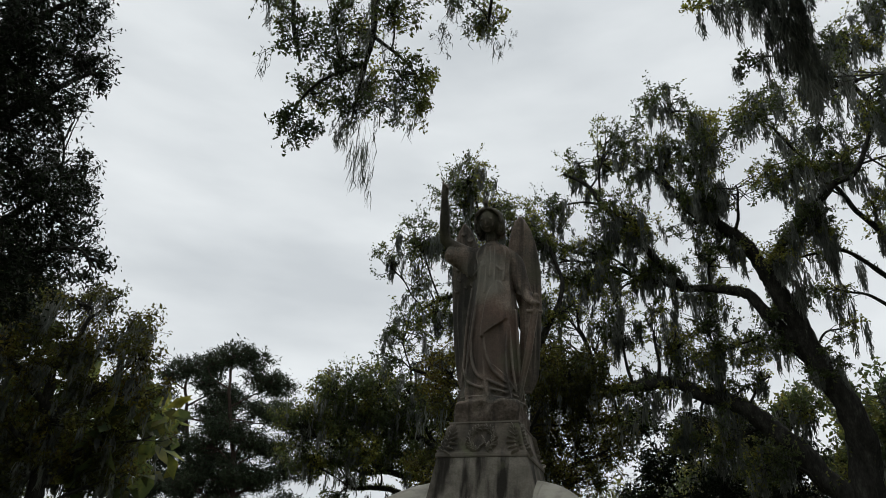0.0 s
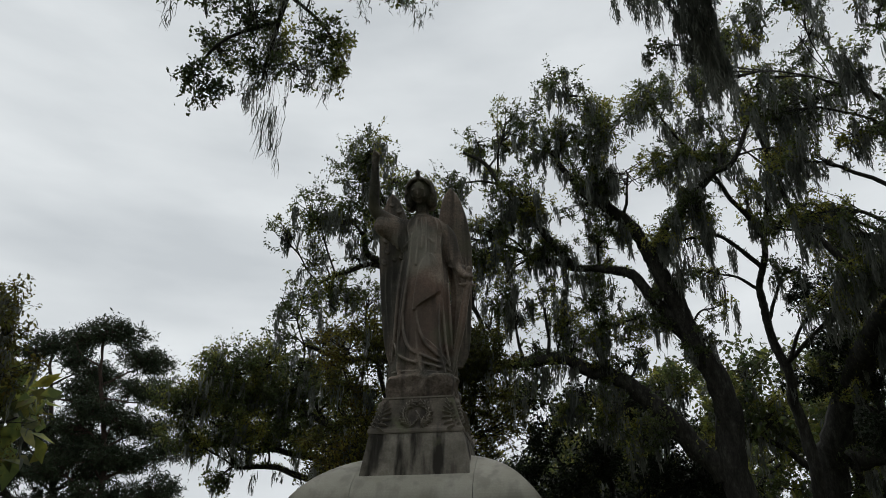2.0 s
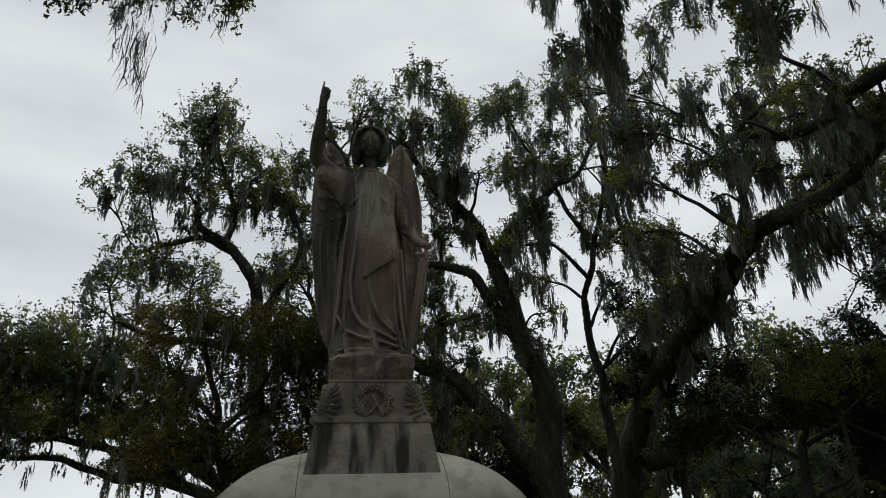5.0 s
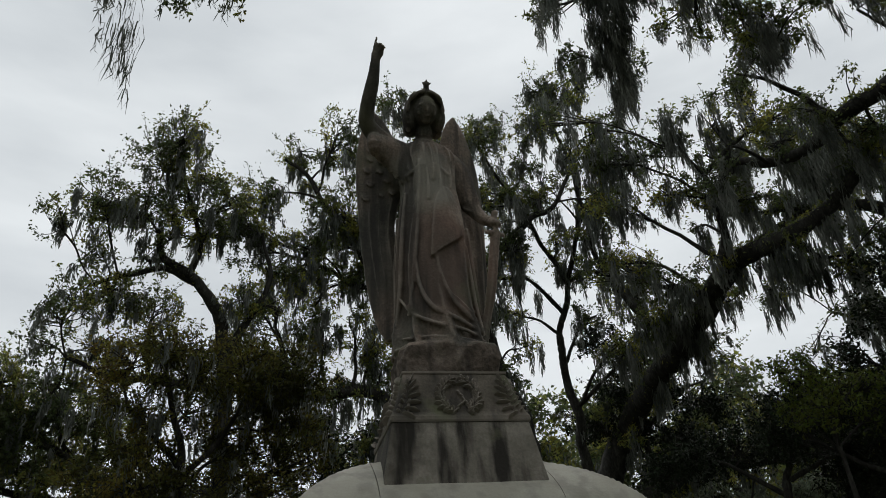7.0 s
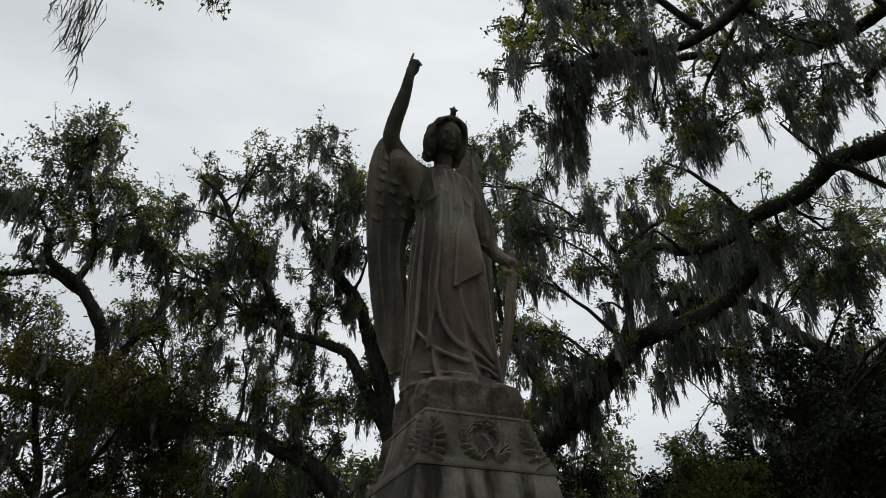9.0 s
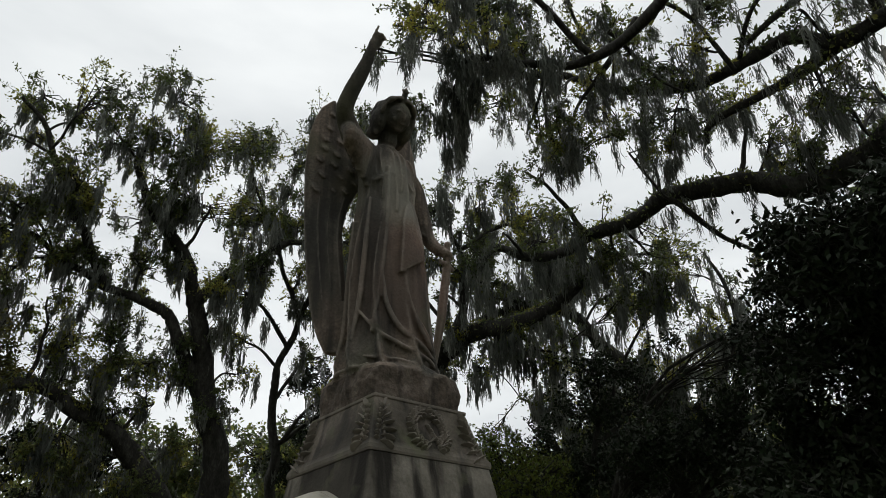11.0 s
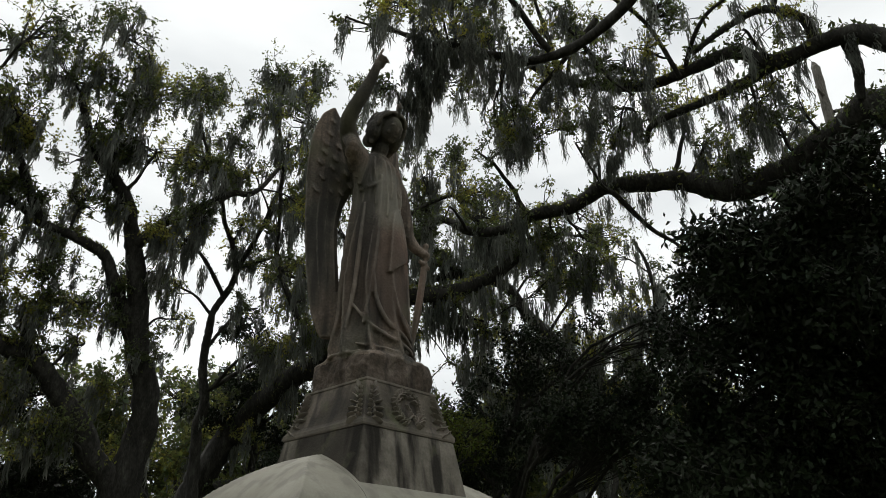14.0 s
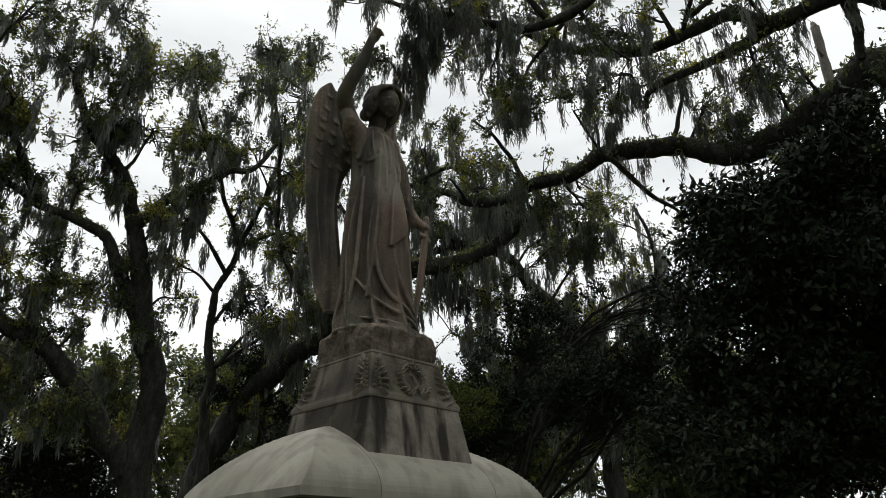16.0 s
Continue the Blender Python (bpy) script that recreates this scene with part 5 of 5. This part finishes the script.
tree("live_oak", "live oak with a near bough under heavy moss", limbs, masses_a + masses_b, seed=20, per=48, clumps=126, leaf_size=0.08, spread=0.07, moss=0.3, moss_long=1.0, fern=False, twig_r=0.012, moss_width=0.021, strands=66, beards=[(3.77, 3.45, 11.57, 1.0), (3.75, 3.46, 11.71, 0.85), (3.69, 3.4, 11.58, 0.7), (4.01, 3.33, 11.53, 1.2), (3.98, 3.38, 11.38, 1.02), (3.94, 3.43, 11.7, 0.84), (4.21, 3.24, 11.48, 1.1), (4.14, 3.16, 11.44, 0.94), (4.3, 3.31, 11.48, 0.77), (3.91, 3.77, 11.25, 1.1), (3.98, 3.71, 11.25, 0.94), (3.9, 3.76, 11.27, 0.77), (4.16, 3.71, 11.14, 1.3), (4.3, 3.69, 11.1, 1.1), (4.17, 3.75, 11.17, 0.91), (4.35, 3.53, 11.18, 1.0), (4.32, 3.52, 11.3, 0.85), (4.37, 3.41, 11.12, 0.7), (4.05, 4.09, 10.89, 1.0), (4.25, 4.15, 10.9, 0.85), (4.01, 4.17, 10.87, 0.7), (4.31, 4.02, 10.78, 1.3), (4.42, 4.02, 10.53, 1.1), (4.39, 3.85, 10.92, 0.91), (4.44, 3.87, 10.83, 1.2), (4.32, 3.95, 10.81, 1.02), (4.39, 3.85, 11.02, 0.84), (4.43, 4.34, 10.41, 1.0), (4.52, 4.44, 10.35, 0.85), (4.41, 4.27, 10.35, 0.7), (4.66, 4.25, 10.34, 0.9), (4.6, 4.2, 10.41, 0.77), (4.62, 4.21, 10.38, 0.63), (4.37, 3.12, 11.48, 0.8), (4.21, 3.17, 11.52, 0.68), (4.46, 3.04, 11.71, 0.56), (4.6, 2.94, 11.46, 1.0), (4.56, 3.02, 11.44, 0.85), (4.39, 2.84, 11.5, 0.7), (4.8, 2.82, 11.41, 0.9), (4.93, 2.88, 11.38, 0.77), (4.68, 2.66, 11.35, 0.63), (5.02, 2.73, 11.33, 1.1), (5.05, 2.7, 11.27, 0.94), (4.98, 2.66, 11.42, 0.77), (3.57, 2.65, 12.23, 1.2), (3.54, 2.66, 12.37, 1.02), (3.34, 2.84, 12.21, 1.3), (3.31, 2.74, 12.19, 1.1), (3.16, 3.66, 11.72, 0.8), (3.1, 3.76, 11.88, 0.68), (3.85, 4.27, 10.85, 0.7), (3.78, 4.19, 10.81, 0.59), (5.13, 2.34, 11.52, 1.3), (5.09, 2.34, 11.51, 1.1), (5.31, 2.31, 11.42, 1.1), (5.3, 2.3, 11.44, 0.94), (4.44, 3.16, 11.41, 0.6), (4.58, 3.13, 11.36, 0.51), (7.22, 3.75, 11.81, 1.0), (7.2, 3.76, 11.95, 0.85), (7.17, 4.24, 11.46, 0.8), (7.14, 4.13, 11.44, 0.68), (7.65, 3.97, 11.23, 0.7), (7.59, 4.07, 11.4, 0.59), (7.35, 2.73, 12.41, 1.0), (7.27, 2.65, 12.37, 0.85), (7.51, 2.43, 12.46, 0.9), (7.47, 2.43, 12.45, 0.77), (8.3, 2.54, 11.66, 0.9), (8.29, 2.54, 11.68, 0.77), (8.76, 1.78, 11.66, 0.9), (8.9, 1.75, 11.62, 0.77), (8.93, 2.44, 11.05, 0.8), (9.05, 2.54, 11.1, 0.68)])

# tall dark evergreen with dense small leaves
masses_a = [(-10.7, 1.3, 12.6, 1.0), (-10.6, 2.3, 13.6, 0.7), (-11.3, 3.7, 13.4, 0.5), (-11.3, 2.2, 12.0, 1.0), (-11.2, 3.1, 13.2, 0.6), (-10.8, 2.6, 11.4, 0.6), (-12.1, 2.9, 11.2, 1.0), (-12.2, 4.7, 11.2, 0.6), (-11.8, 3.4, 10.0, 1.0), (-11.8, 4.9, 10.5, 0.4), (-11.1, 4.0, 9.3, 0.6), (-12.5, 4.3, 9.0, 0.9), (-12.4, 5.6, 9.6, 0.7), (-12.1, 1.4, 11.5, 1.3), (-13.4, 2.9, 10.3, 1.3), (-12.4, 3.0, 8.2, 1.3), (-10.9, 1.0, 14.1, 1.0), (-10.7, 2.1, 15.2, 0.7), (-11.2, 5.2, 8.6, 0.4), (-12.8, 5.1, 8.5, 0.8), (-12.1, 3.9, 7.5, 0.9)]
limbs = [
    ([(-14.41, 3.34, -0.1), (-14.05, 4.19, 4.23), (-13.61, 3.42, 7.73), (-12.92, 2.7, 10.13), (-11.93, 1.78, 12.42), (-10.95, 0.76, 14.21)], 0.4, 0.1),
    ([(-13.42, 3.24, 8.46), (-12.52, 3.79, 9.52), (-11.66, 4.31, 10.33)], 0.14, 0.04),
    ([(-12.64, 2.45, 10.84), (-11.73, 2.76, 11.86), (-10.73, 3.11, 12.78)], 0.13, 0.04),
    ([(-13.63, 3.52, 7.5), (-12.79, 4.12, 8.54), (-11.84, 4.95, 9.14)], 0.14, 0.04),
    ([(-11.79, 1.71, 12.65), (-10.86, 1.87, 13.6), (-10.26, 2.11, 14.04)], 0.1, 0.04),
]
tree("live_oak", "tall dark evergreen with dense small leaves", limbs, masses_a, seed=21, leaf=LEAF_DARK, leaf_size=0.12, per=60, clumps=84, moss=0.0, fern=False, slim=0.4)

# live oak with gold-green crown and moss beards
masses_a = [(-15.8, 10.8, 10.8, 0.8), (-16.4, 12.1, 10.1, 0.9), (-18.1, 11.4, 10.8, 1.1), (-18.0, 9.8, 9.6, 1.2), (-17.7, 11.8, 9.3, 1.2), (-15.3, 12.1, 8.9, 0.9), (-18.4, 10.7, 8.2, 1.3), (-17.6, 13.1, 8.1, 1.3), (-17.5, 11.3, 6.8, 1.2), (-19.0, 11.4, 6.0, 1.2), (-15.3, 12.5, 7.8, 1.0), (-16.6, 13.1, 6.4, 1.1), (-18.1, 13.2, 5.5, 1.2), (-18.8, 9.2, 8.5, 1.3), (-19.7, 10.3, 7.0, 1.4), (-15.1, 13.1, 6.6, 0.8), (-18.2, 11.7, 5.1, 1.1), (-20.2, 10.9, 5.3, 1.4), (-16.0, 13.2, 5.3, 0.9)]
limbs = [
    ([(-18.09, 12.02, -0.1), (-18.11, 11.97, 4.28), (-18.19, 11.54, 6.15), (-18.04, 11.24, 7.76), (-17.7, 11.12, 9.08), (-17.06, 11.26, 10.32)], 0.35, 0.06),
    ([(-18.12, 11.43, 6.86), (-17.09, 12.18, 7.98), (-16.31, 12.55, 9.06)], 0.13, 0.04),
    ([(-18.14, 11.31, 7.21), (-18.8, 10.1, 8.41), (-19.29, 9.17, 9.09)], 0.14, 0.05),
]
tree("live_oak", "live oak with gold-green crown and moss beards", limbs, masses_a, seed=22, leaf=LEAF_GOLD, leaf_size=0.14, per=42, clumps=56, moss=0.5, moss_long=1.4, moss_width=0.05, fill=0.4, gap=0.08)

# far pine with a bare stem and tufted dark crown
masses_a = [(-32.5, 41.0, 19.8, 1.5), (-31.9, 42.6, 19.9, 1.5), (-34.9, 41.8, 19.6, 1.4), (-30.9, 43.3, 18.1, 1.7), (-30.4, 44.9, 18.1, 1.5), (-30.0, 44.0, 15.6, 1.6), (-31.7, 44.0, 15.9, 1.2), (-35.1, 43.0, 15.8, 1.5), (-34.8, 40.7, 17.5, 1.1), (-30.0, 45.9, 15.4, 1.2), (-33.5, 42.1, 13.7, 1.7), (-31.8, 44.6, 13.3, 1.7), (-30.8, 46.5, 13.2, 1.6), (-34.8, 42.0, 12.8, 1.5), (-35.7, 43.0, 11.0, 1.8), (-32.6, 43.4, 10.6, 1.8), (-30.9, 45.7, 10.7, 1.8), (-29.5, 47.6, 11.7, 1.6), (-36.0, 41.7, 9.7, 1.8), (-33.0, 43.5, 7.8, 1.8), (-31.0, 45.5, 7.8, 1.8), (-35.0, 42.5, 6.6, 1.8), (-29.5, 47.0, 8.6, 1.7), (-32.2, 44.4, 5.6, 1.8)]
limbs = [
    ([(-32.86, 44.82, -0.1), (-32.94, 44.66, 9.15), (-33.28, 43.61, 13.44), (-33.44, 42.55, 16.95), (-33.26, 41.56, 20.17)], 0.3, 0.08),
    ([(-33.43, 42.82, 16.07), (-31.92, 43.54, 17.16), (-30.74, 44.13, 17.76)], 0.09, 0.03),
    ([(-33.44, 42.41, 17.4), (-34.55, 41.35, 18.11), (-34.91, 40.79, 18.93)], 0.08, 0.03),
    ([(-33.41, 43.08, 15.19), (-31.5, 44.44, 14.98), (-30.33, 45.09, 15.34)], 0.08, 0.03),
]
tree("pine_tree", "far pine with a bare stem and tufted dark crown", limbs, masses_a, seed=30, leaf=NEEDLES, leaf_size=0.36, per=28, clumps=36, spread=0.2, moss=0.0, fern=False, slim=0.2, flat=0.6, bark=PINE_BARK, twig_r=0.04)

# far pine with a bare stem and tufted dark crown
masses_a = [(-37.7, 42.3, 19.5, 1.5), (-37.2, 44.0, 19.6, 1.5), (-40.2, 43.1, 19.2, 1.4), (-36.1, 44.8, 17.7, 1.7), (-35.7, 46.4, 17.6, 1.5), (-35.2, 45.6, 15.1, 1.6), (-36.9, 45.5, 15.4, 1.2), (-40.3, 44.2, 15.2, 1.5), (-40.0, 41.9, 17.1, 1.1), (-35.2, 47.5, 14.8, 1.2), (-38.6, 43.5, 13.1, 1.7), (-37.0, 46.1, 12.6, 1.7), (-36.0, 48.1, 12.5, 1.6), (-39.9, 43.3, 12.1, 1.5), (-40.8, 44.3, 10.2, 1.8), (-37.7, 44.8, 9.8, 1.8), (-36.0, 47.3, 10.0, 1.8), (-34.7, 49.3, 11.0, 1.6), (-41.0, 42.9, 8.9, 1.8), (-38.0, 44.8, 7.4, 1.8), (-36.2, 46.6, 7.2, 1.8), (-40.0, 44.0, 6.2, 1.8), (-37.4, 45.4, 5.0, 1.8)]
limbs = [
    ([(-38.0, 46.07, -0.1), (-38.09, 45.88, 9.33), (-38.49, 44.73, 13.81), (-38.69, 43.57, 17.47), (-38.55, 42.89, 19.81)], 0.3, 0.08),
    ([(-38.67, 43.86, 16.55), (-37.19, 44.67, 17.71), (-36.02, 45.33, 18.35)], 0.09, 0.03),
    ([(-38.7, 43.42, 17.93), (-39.79, 42.26, 18.66), (-40.14, 41.66, 19.5)], 0.08, 0.03),
    ([(-38.64, 44.15, 15.63), (-36.75, 45.65, 15.44), (-35.59, 46.39, 15.83)], 0.08, 0.03),
]
tree("pine_tree", "far pine with a bare stem and tufted dark crown", limbs, masses_a, seed=31, leaf=NEEDLES, leaf_size=0.36, per=28, clumps=36, spread=0.2, moss=0.0, fern=False, slim=0.2, flat=0.6, bark=PINE_BARK, twig_r=0.04)

# dark-leaved tree added to fill the darkness under the oaks
masses_a = [(11.6, 18.2, 6.1, 0.9), (13.1, 18.4, 6.5, 1.0), (14.8, 18.4, 6.9, 1.0), (15.1, 16.4, 6.6, 1.0), (16.9, 16.2, 6.5, 1.1), (17.7, 16.4, 5.2, 1.2), (16.7, 16.1, 7.8, 1.0), (16.9, 13.9, 7.4, 1.1), (17.5, 15.0, 6.2, 1.0), (16.0, 17.2, 8.1, 0.8), (17.9, 13.9, 6.5, 1.2), (18.6, 14.9, 5.0, 1.2)]
limbs = [
    ([(15.11, 17.43, -0.1), (15.28, 17.19, 4.73), (15.49, 16.82, 6.11), (15.92, 16.16, 7.45)], 0.22, 0.06),
    ([(15.34, 17.11, 5.07), (14.04, 17.86, 6.17), (12.83, 18.53, 6.72)], 0.1, 0.03),
    ([(15.42, 16.97, 5.59), (16.72, 15.73, 6.39), (17.56, 14.69, 7.4)], 0.1, 0.03),
]
tree("dark_leaved_tree", "dark-leaved tree added to fill the darkness under the oaks", limbs, masses_a, seed=42, leaf=LEAF_DARK, leaf_size=0.15, per=54, clumps=70, moss=0.0, fern=False, slim=0.45)

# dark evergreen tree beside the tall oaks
# the last eight masses are added, filling in for a dark mossy oak
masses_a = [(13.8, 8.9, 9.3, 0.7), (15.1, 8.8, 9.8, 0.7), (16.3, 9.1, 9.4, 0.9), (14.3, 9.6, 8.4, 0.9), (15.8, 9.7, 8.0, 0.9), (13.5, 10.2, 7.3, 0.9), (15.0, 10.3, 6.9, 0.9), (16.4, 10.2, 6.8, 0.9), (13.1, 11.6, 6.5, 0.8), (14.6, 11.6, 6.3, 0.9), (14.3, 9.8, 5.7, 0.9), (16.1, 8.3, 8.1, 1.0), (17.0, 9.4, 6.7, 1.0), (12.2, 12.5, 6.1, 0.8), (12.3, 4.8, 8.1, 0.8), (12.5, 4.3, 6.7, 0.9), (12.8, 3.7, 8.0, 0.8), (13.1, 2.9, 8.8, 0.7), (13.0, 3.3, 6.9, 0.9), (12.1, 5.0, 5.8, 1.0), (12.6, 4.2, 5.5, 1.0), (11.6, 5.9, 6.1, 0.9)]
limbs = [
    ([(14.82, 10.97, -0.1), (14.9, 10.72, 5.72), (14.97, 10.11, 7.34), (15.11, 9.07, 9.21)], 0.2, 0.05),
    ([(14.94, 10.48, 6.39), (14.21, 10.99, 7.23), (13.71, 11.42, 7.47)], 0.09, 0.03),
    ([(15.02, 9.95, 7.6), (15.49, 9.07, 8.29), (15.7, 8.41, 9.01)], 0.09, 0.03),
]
tree("dark_leaved_tree", "dark evergreen tree beside the tall oaks", limbs, masses_a, seed=43, leaf=LEAF_DARK, leaf_size=0.13, per=60, clumps=84, moss=0.0, fern=False, slim=0.45, gap=0.1)

# dense dark evergreen low behind the old oak
masses_a = [(0.4, 25.2, 9.3, 1.0), (2.4, 24.8, 8.8, 1.0), (4.3, 25.1, 8.4, 1.1), (6.0, 24.8, 7.6, 1.1), (0.9, 25.0, 7.4, 1.1), (3.2, 25.2, 6.6, 1.2), (5.4, 25.0, 5.8, 1.2), (7.3, 25.0, 6.0, 1.1), (2.0, 25.6, 5.4, 1.2), (6.8, 25.5, 4.6, 1.2), (4.2, 25.6, 4.4, 1.2), (-0.2, 25.6, 6.0, 1.0), (0.6, 25.4, 4.3, 1.2), (8.4, 25.6, 4.8, 1.1)]
limbs = [
    ([(3.6, 26.2, -0.1), (3.5, 26.0, 3.6), (3.3, 25.6, 6.2), (2.9, 25.2, 8.6)], 0.24, 0.06),
    ([(3.5, 25.9, 4.2), (5.2, 25.4, 5.7), (6.2, 25.0, 7.3)], 0.11, 0.03),
    ([(3.4, 25.8, 4.8), (1.6, 25.4, 6.4), (0.6, 25.2, 8.6)], 0.11, 0.03),
]
tree("dark_leaved_tree", "dense dark evergreen low behind the old oak", limbs, masses_a, seed=45, leaf=LEAF_DARK, leaf_size=0.18, per=54, clumps=64, moss=0.0, fern=False, slim=0.45, spread=0.2)

# broad dark-leaved tree added to fill the black behind the leaning oak
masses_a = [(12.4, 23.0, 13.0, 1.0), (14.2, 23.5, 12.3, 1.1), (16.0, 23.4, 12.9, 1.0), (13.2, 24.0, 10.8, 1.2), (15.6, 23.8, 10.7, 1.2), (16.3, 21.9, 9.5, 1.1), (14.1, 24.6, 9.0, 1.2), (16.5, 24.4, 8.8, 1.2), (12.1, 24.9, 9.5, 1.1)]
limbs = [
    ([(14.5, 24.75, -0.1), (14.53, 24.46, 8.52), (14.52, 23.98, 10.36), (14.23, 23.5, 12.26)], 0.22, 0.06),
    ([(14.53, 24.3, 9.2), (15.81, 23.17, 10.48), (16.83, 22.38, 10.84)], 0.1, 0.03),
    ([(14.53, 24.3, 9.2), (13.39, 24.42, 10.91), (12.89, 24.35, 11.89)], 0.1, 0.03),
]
tree("dark_leaved_tree", "broad dark-leaved tree added to fill the black behind the leaning oak", limbs, masses_a, seed=44, leaf=LEAF_DARK, leaf_size=0.17, per=54, clumps=63, moss=0.0, fern=False, slim=0.45, gap=0.1)

# small tree with pale grey-green leaves
masses_a = [(13.4, 20.1, 5.1, 0.5), (14.7, 20.4, 5.6, 0.6), (16.2, 20.7, 5.4, 0.6), (16.7, 18.6, 5.3, 0.6), (18.1, 18.8, 5.6, 0.6), (14.0, 19.8, 4.5, 0.6), (16.1, 19.8, 4.3, 0.7), (18.2, 19.5, 4.7, 0.7)]
limbs = [
    ([(15.49, 20.17, -0.1), (15.57, 20.08, 4.14), (15.69, 19.91, 5.11), (15.95, 19.61, 6.08)], 0.12, 0.03),
    ([(15.61, 20.02, 4.52), (14.52, 20.59, 5.18), (13.86, 20.9, 5.62)], 0.06, 0.02),
    ([(15.64, 19.98, 4.72), (16.94, 19.07, 5.22), (17.87, 18.32, 5.71)], 0.06, 0.02),
]
tree("small_tree", "small tree with pale grey-green leaves", limbs, masses_a, seed=41, leaf=LEAF_PALE, leaf_size=0.13, per=45, clumps=98, moss=0.0, fern=False)

# bright yellow-green shrub under the oaks
masses_a = [(10.7, 9.2, 6.6, 0.5), (11.1, 10.2, 6.7, 0.5), (12.5, 10.3, 6.6, 0.5), (10.5, 10.0, 7.0, 0.35), (12.5, 9.6, 6.4, 0.45), (10.9, 9.2, 5.8, 0.6), (11.1, 10.5, 6.0, 0.5), (12.9, 10.0, 5.9, 0.5)]
limbs = [
    ([(11.67, 10.18, -0.1), (11.65, 10.03, 5.57), (11.52, 9.92, 6.44), (11.41, 9.84, 7.02)], 0.07, 0.02),
    ([(11.64, 10.01, 5.72), (11.94, 9.52, 6.28), (12.1, 9.23, 6.56)], 0.04, 0.015),
    ([(11.61, 10.0, 5.86), (11.17, 10.28, 6.45), (10.91, 10.34, 7.03)], 0.04, 0.015),
]
tree("shrub", "bright yellow-green shrub under the oaks", limbs, masses_a, seed=40, leaf=LEAF_BRIGHT, leaf_size=0.1, per=42, clumps=126, moss=0.0, fern=False)


# The woods all round: further oaks, each grown from its own seed
def grown_oak(x, y, tall, seed, leaf=LEAF, leaf_size=0.35, clumps=22, per=16, strands=4, label="live oak of the surrounding woods with hanging moss"):
    rng = random.Random(seed)
    base = (x, y, -0.1)
    lean = rng.uniform(-1, 1)
    fork = (x + lean, y + rng.uniform(-0.5, 0.5), tall * 0.26)
    crown = (fork[0] + lean, fork[1], tall * 0.82)
    limbs = [([base, (x + lean * 0.4, y, tall * 0.13), fork, ((fork[0] + crown[0]) / 2 + rng.uniform(-1, 1), fork[1], tall * 0.55), crown], 0.035 * tall, 0.08)]
    masses = [(crown[0], crown[1], crown[2] + 0.5, 1.7)]
    n = 6
    for i in range(n):
        a = math.tau * (i + rng.uniform(-0.3, 0.3)) / n
        reach, rise = tall * rng.uniform(0.34, 0.52), tall * rng.uniform(0.12, 0.5)
        mid = (fork[0] + 0.5 * reach * math.cos(a), fork[1] + 0.5 * reach * math.sin(a), fork[2] + rise * 0.75)
        tip = (fork[0] + reach * math.cos(a), fork[1] + reach * math.sin(a), fork[2] + rise)
        limbs.append(([fork, mid, tip], 0.018 * tall, 0.07))
        for q in (0.45, 0.7, 1.0, 1.12):
            c = [fork[j] + (tip[j] - fork[j]) * q for j in range(3)]
            masses.append((c[0] + rng.uniform(-1.2, 1.2), c[1] + rng.uniform(-1.2, 1.2), c[2] + rng.uniform(-0.8, 2.2), rng.uniform(1.3, 2.1)))
    for _ in range(5):
        a, r = rng.uniform(0, math.tau), tall * rng.uniform(0.05, 0.25)
        masses.append((crown[0] + r * math.cos(a), crown[1] + r * math.sin(a), tall * rng.uniform(0.6, 0.9), rng.uniform(1.4, 2.0)))
    return tagged(tree("live_oak", label, limbs, masses, seed, leaf=leaf, leaf_size=leaf_size, per=per, clumps=clumps, moss=0.48, moss_long=1.8, fern=False, moss_width=0.13, limb_moss=0.8, twig_r=0.03, fall=2, strands=strands, spread=0.24, gap=0.1), group="oaks of the woods")


for i, (x, y, tall) in enumerate(((1, 54, 12), (8, 42, 16), (17, 38, 17), (26, 33, 17), (34, 25, 17), (39, 14, 17), (42, 3, 17), (-52, 34, 15),
                                  (2, 68, 17), (16, 64, 18), (32, 56, 18), (48, 42, 18), (60, 22, 19), (34, 14, 12), (27, 24, 12))):
    grown_oak(x, y, tall, 60 + i)
# oaks added over and behind the path, to hold back light from there
for i, (x, y, tall) in enumerate(((-14, -16, 17), (0, -22, 18), (15, -18, 17), (-22, -2, 17), (24, -8, 16), (-26, 14, 15))):
    grown_oak(x, y, tall, 90 + i, leaf_size=1.0, per=8, clumps=10, strands=3, label="live oak added behind the path to block light, hung with moss")
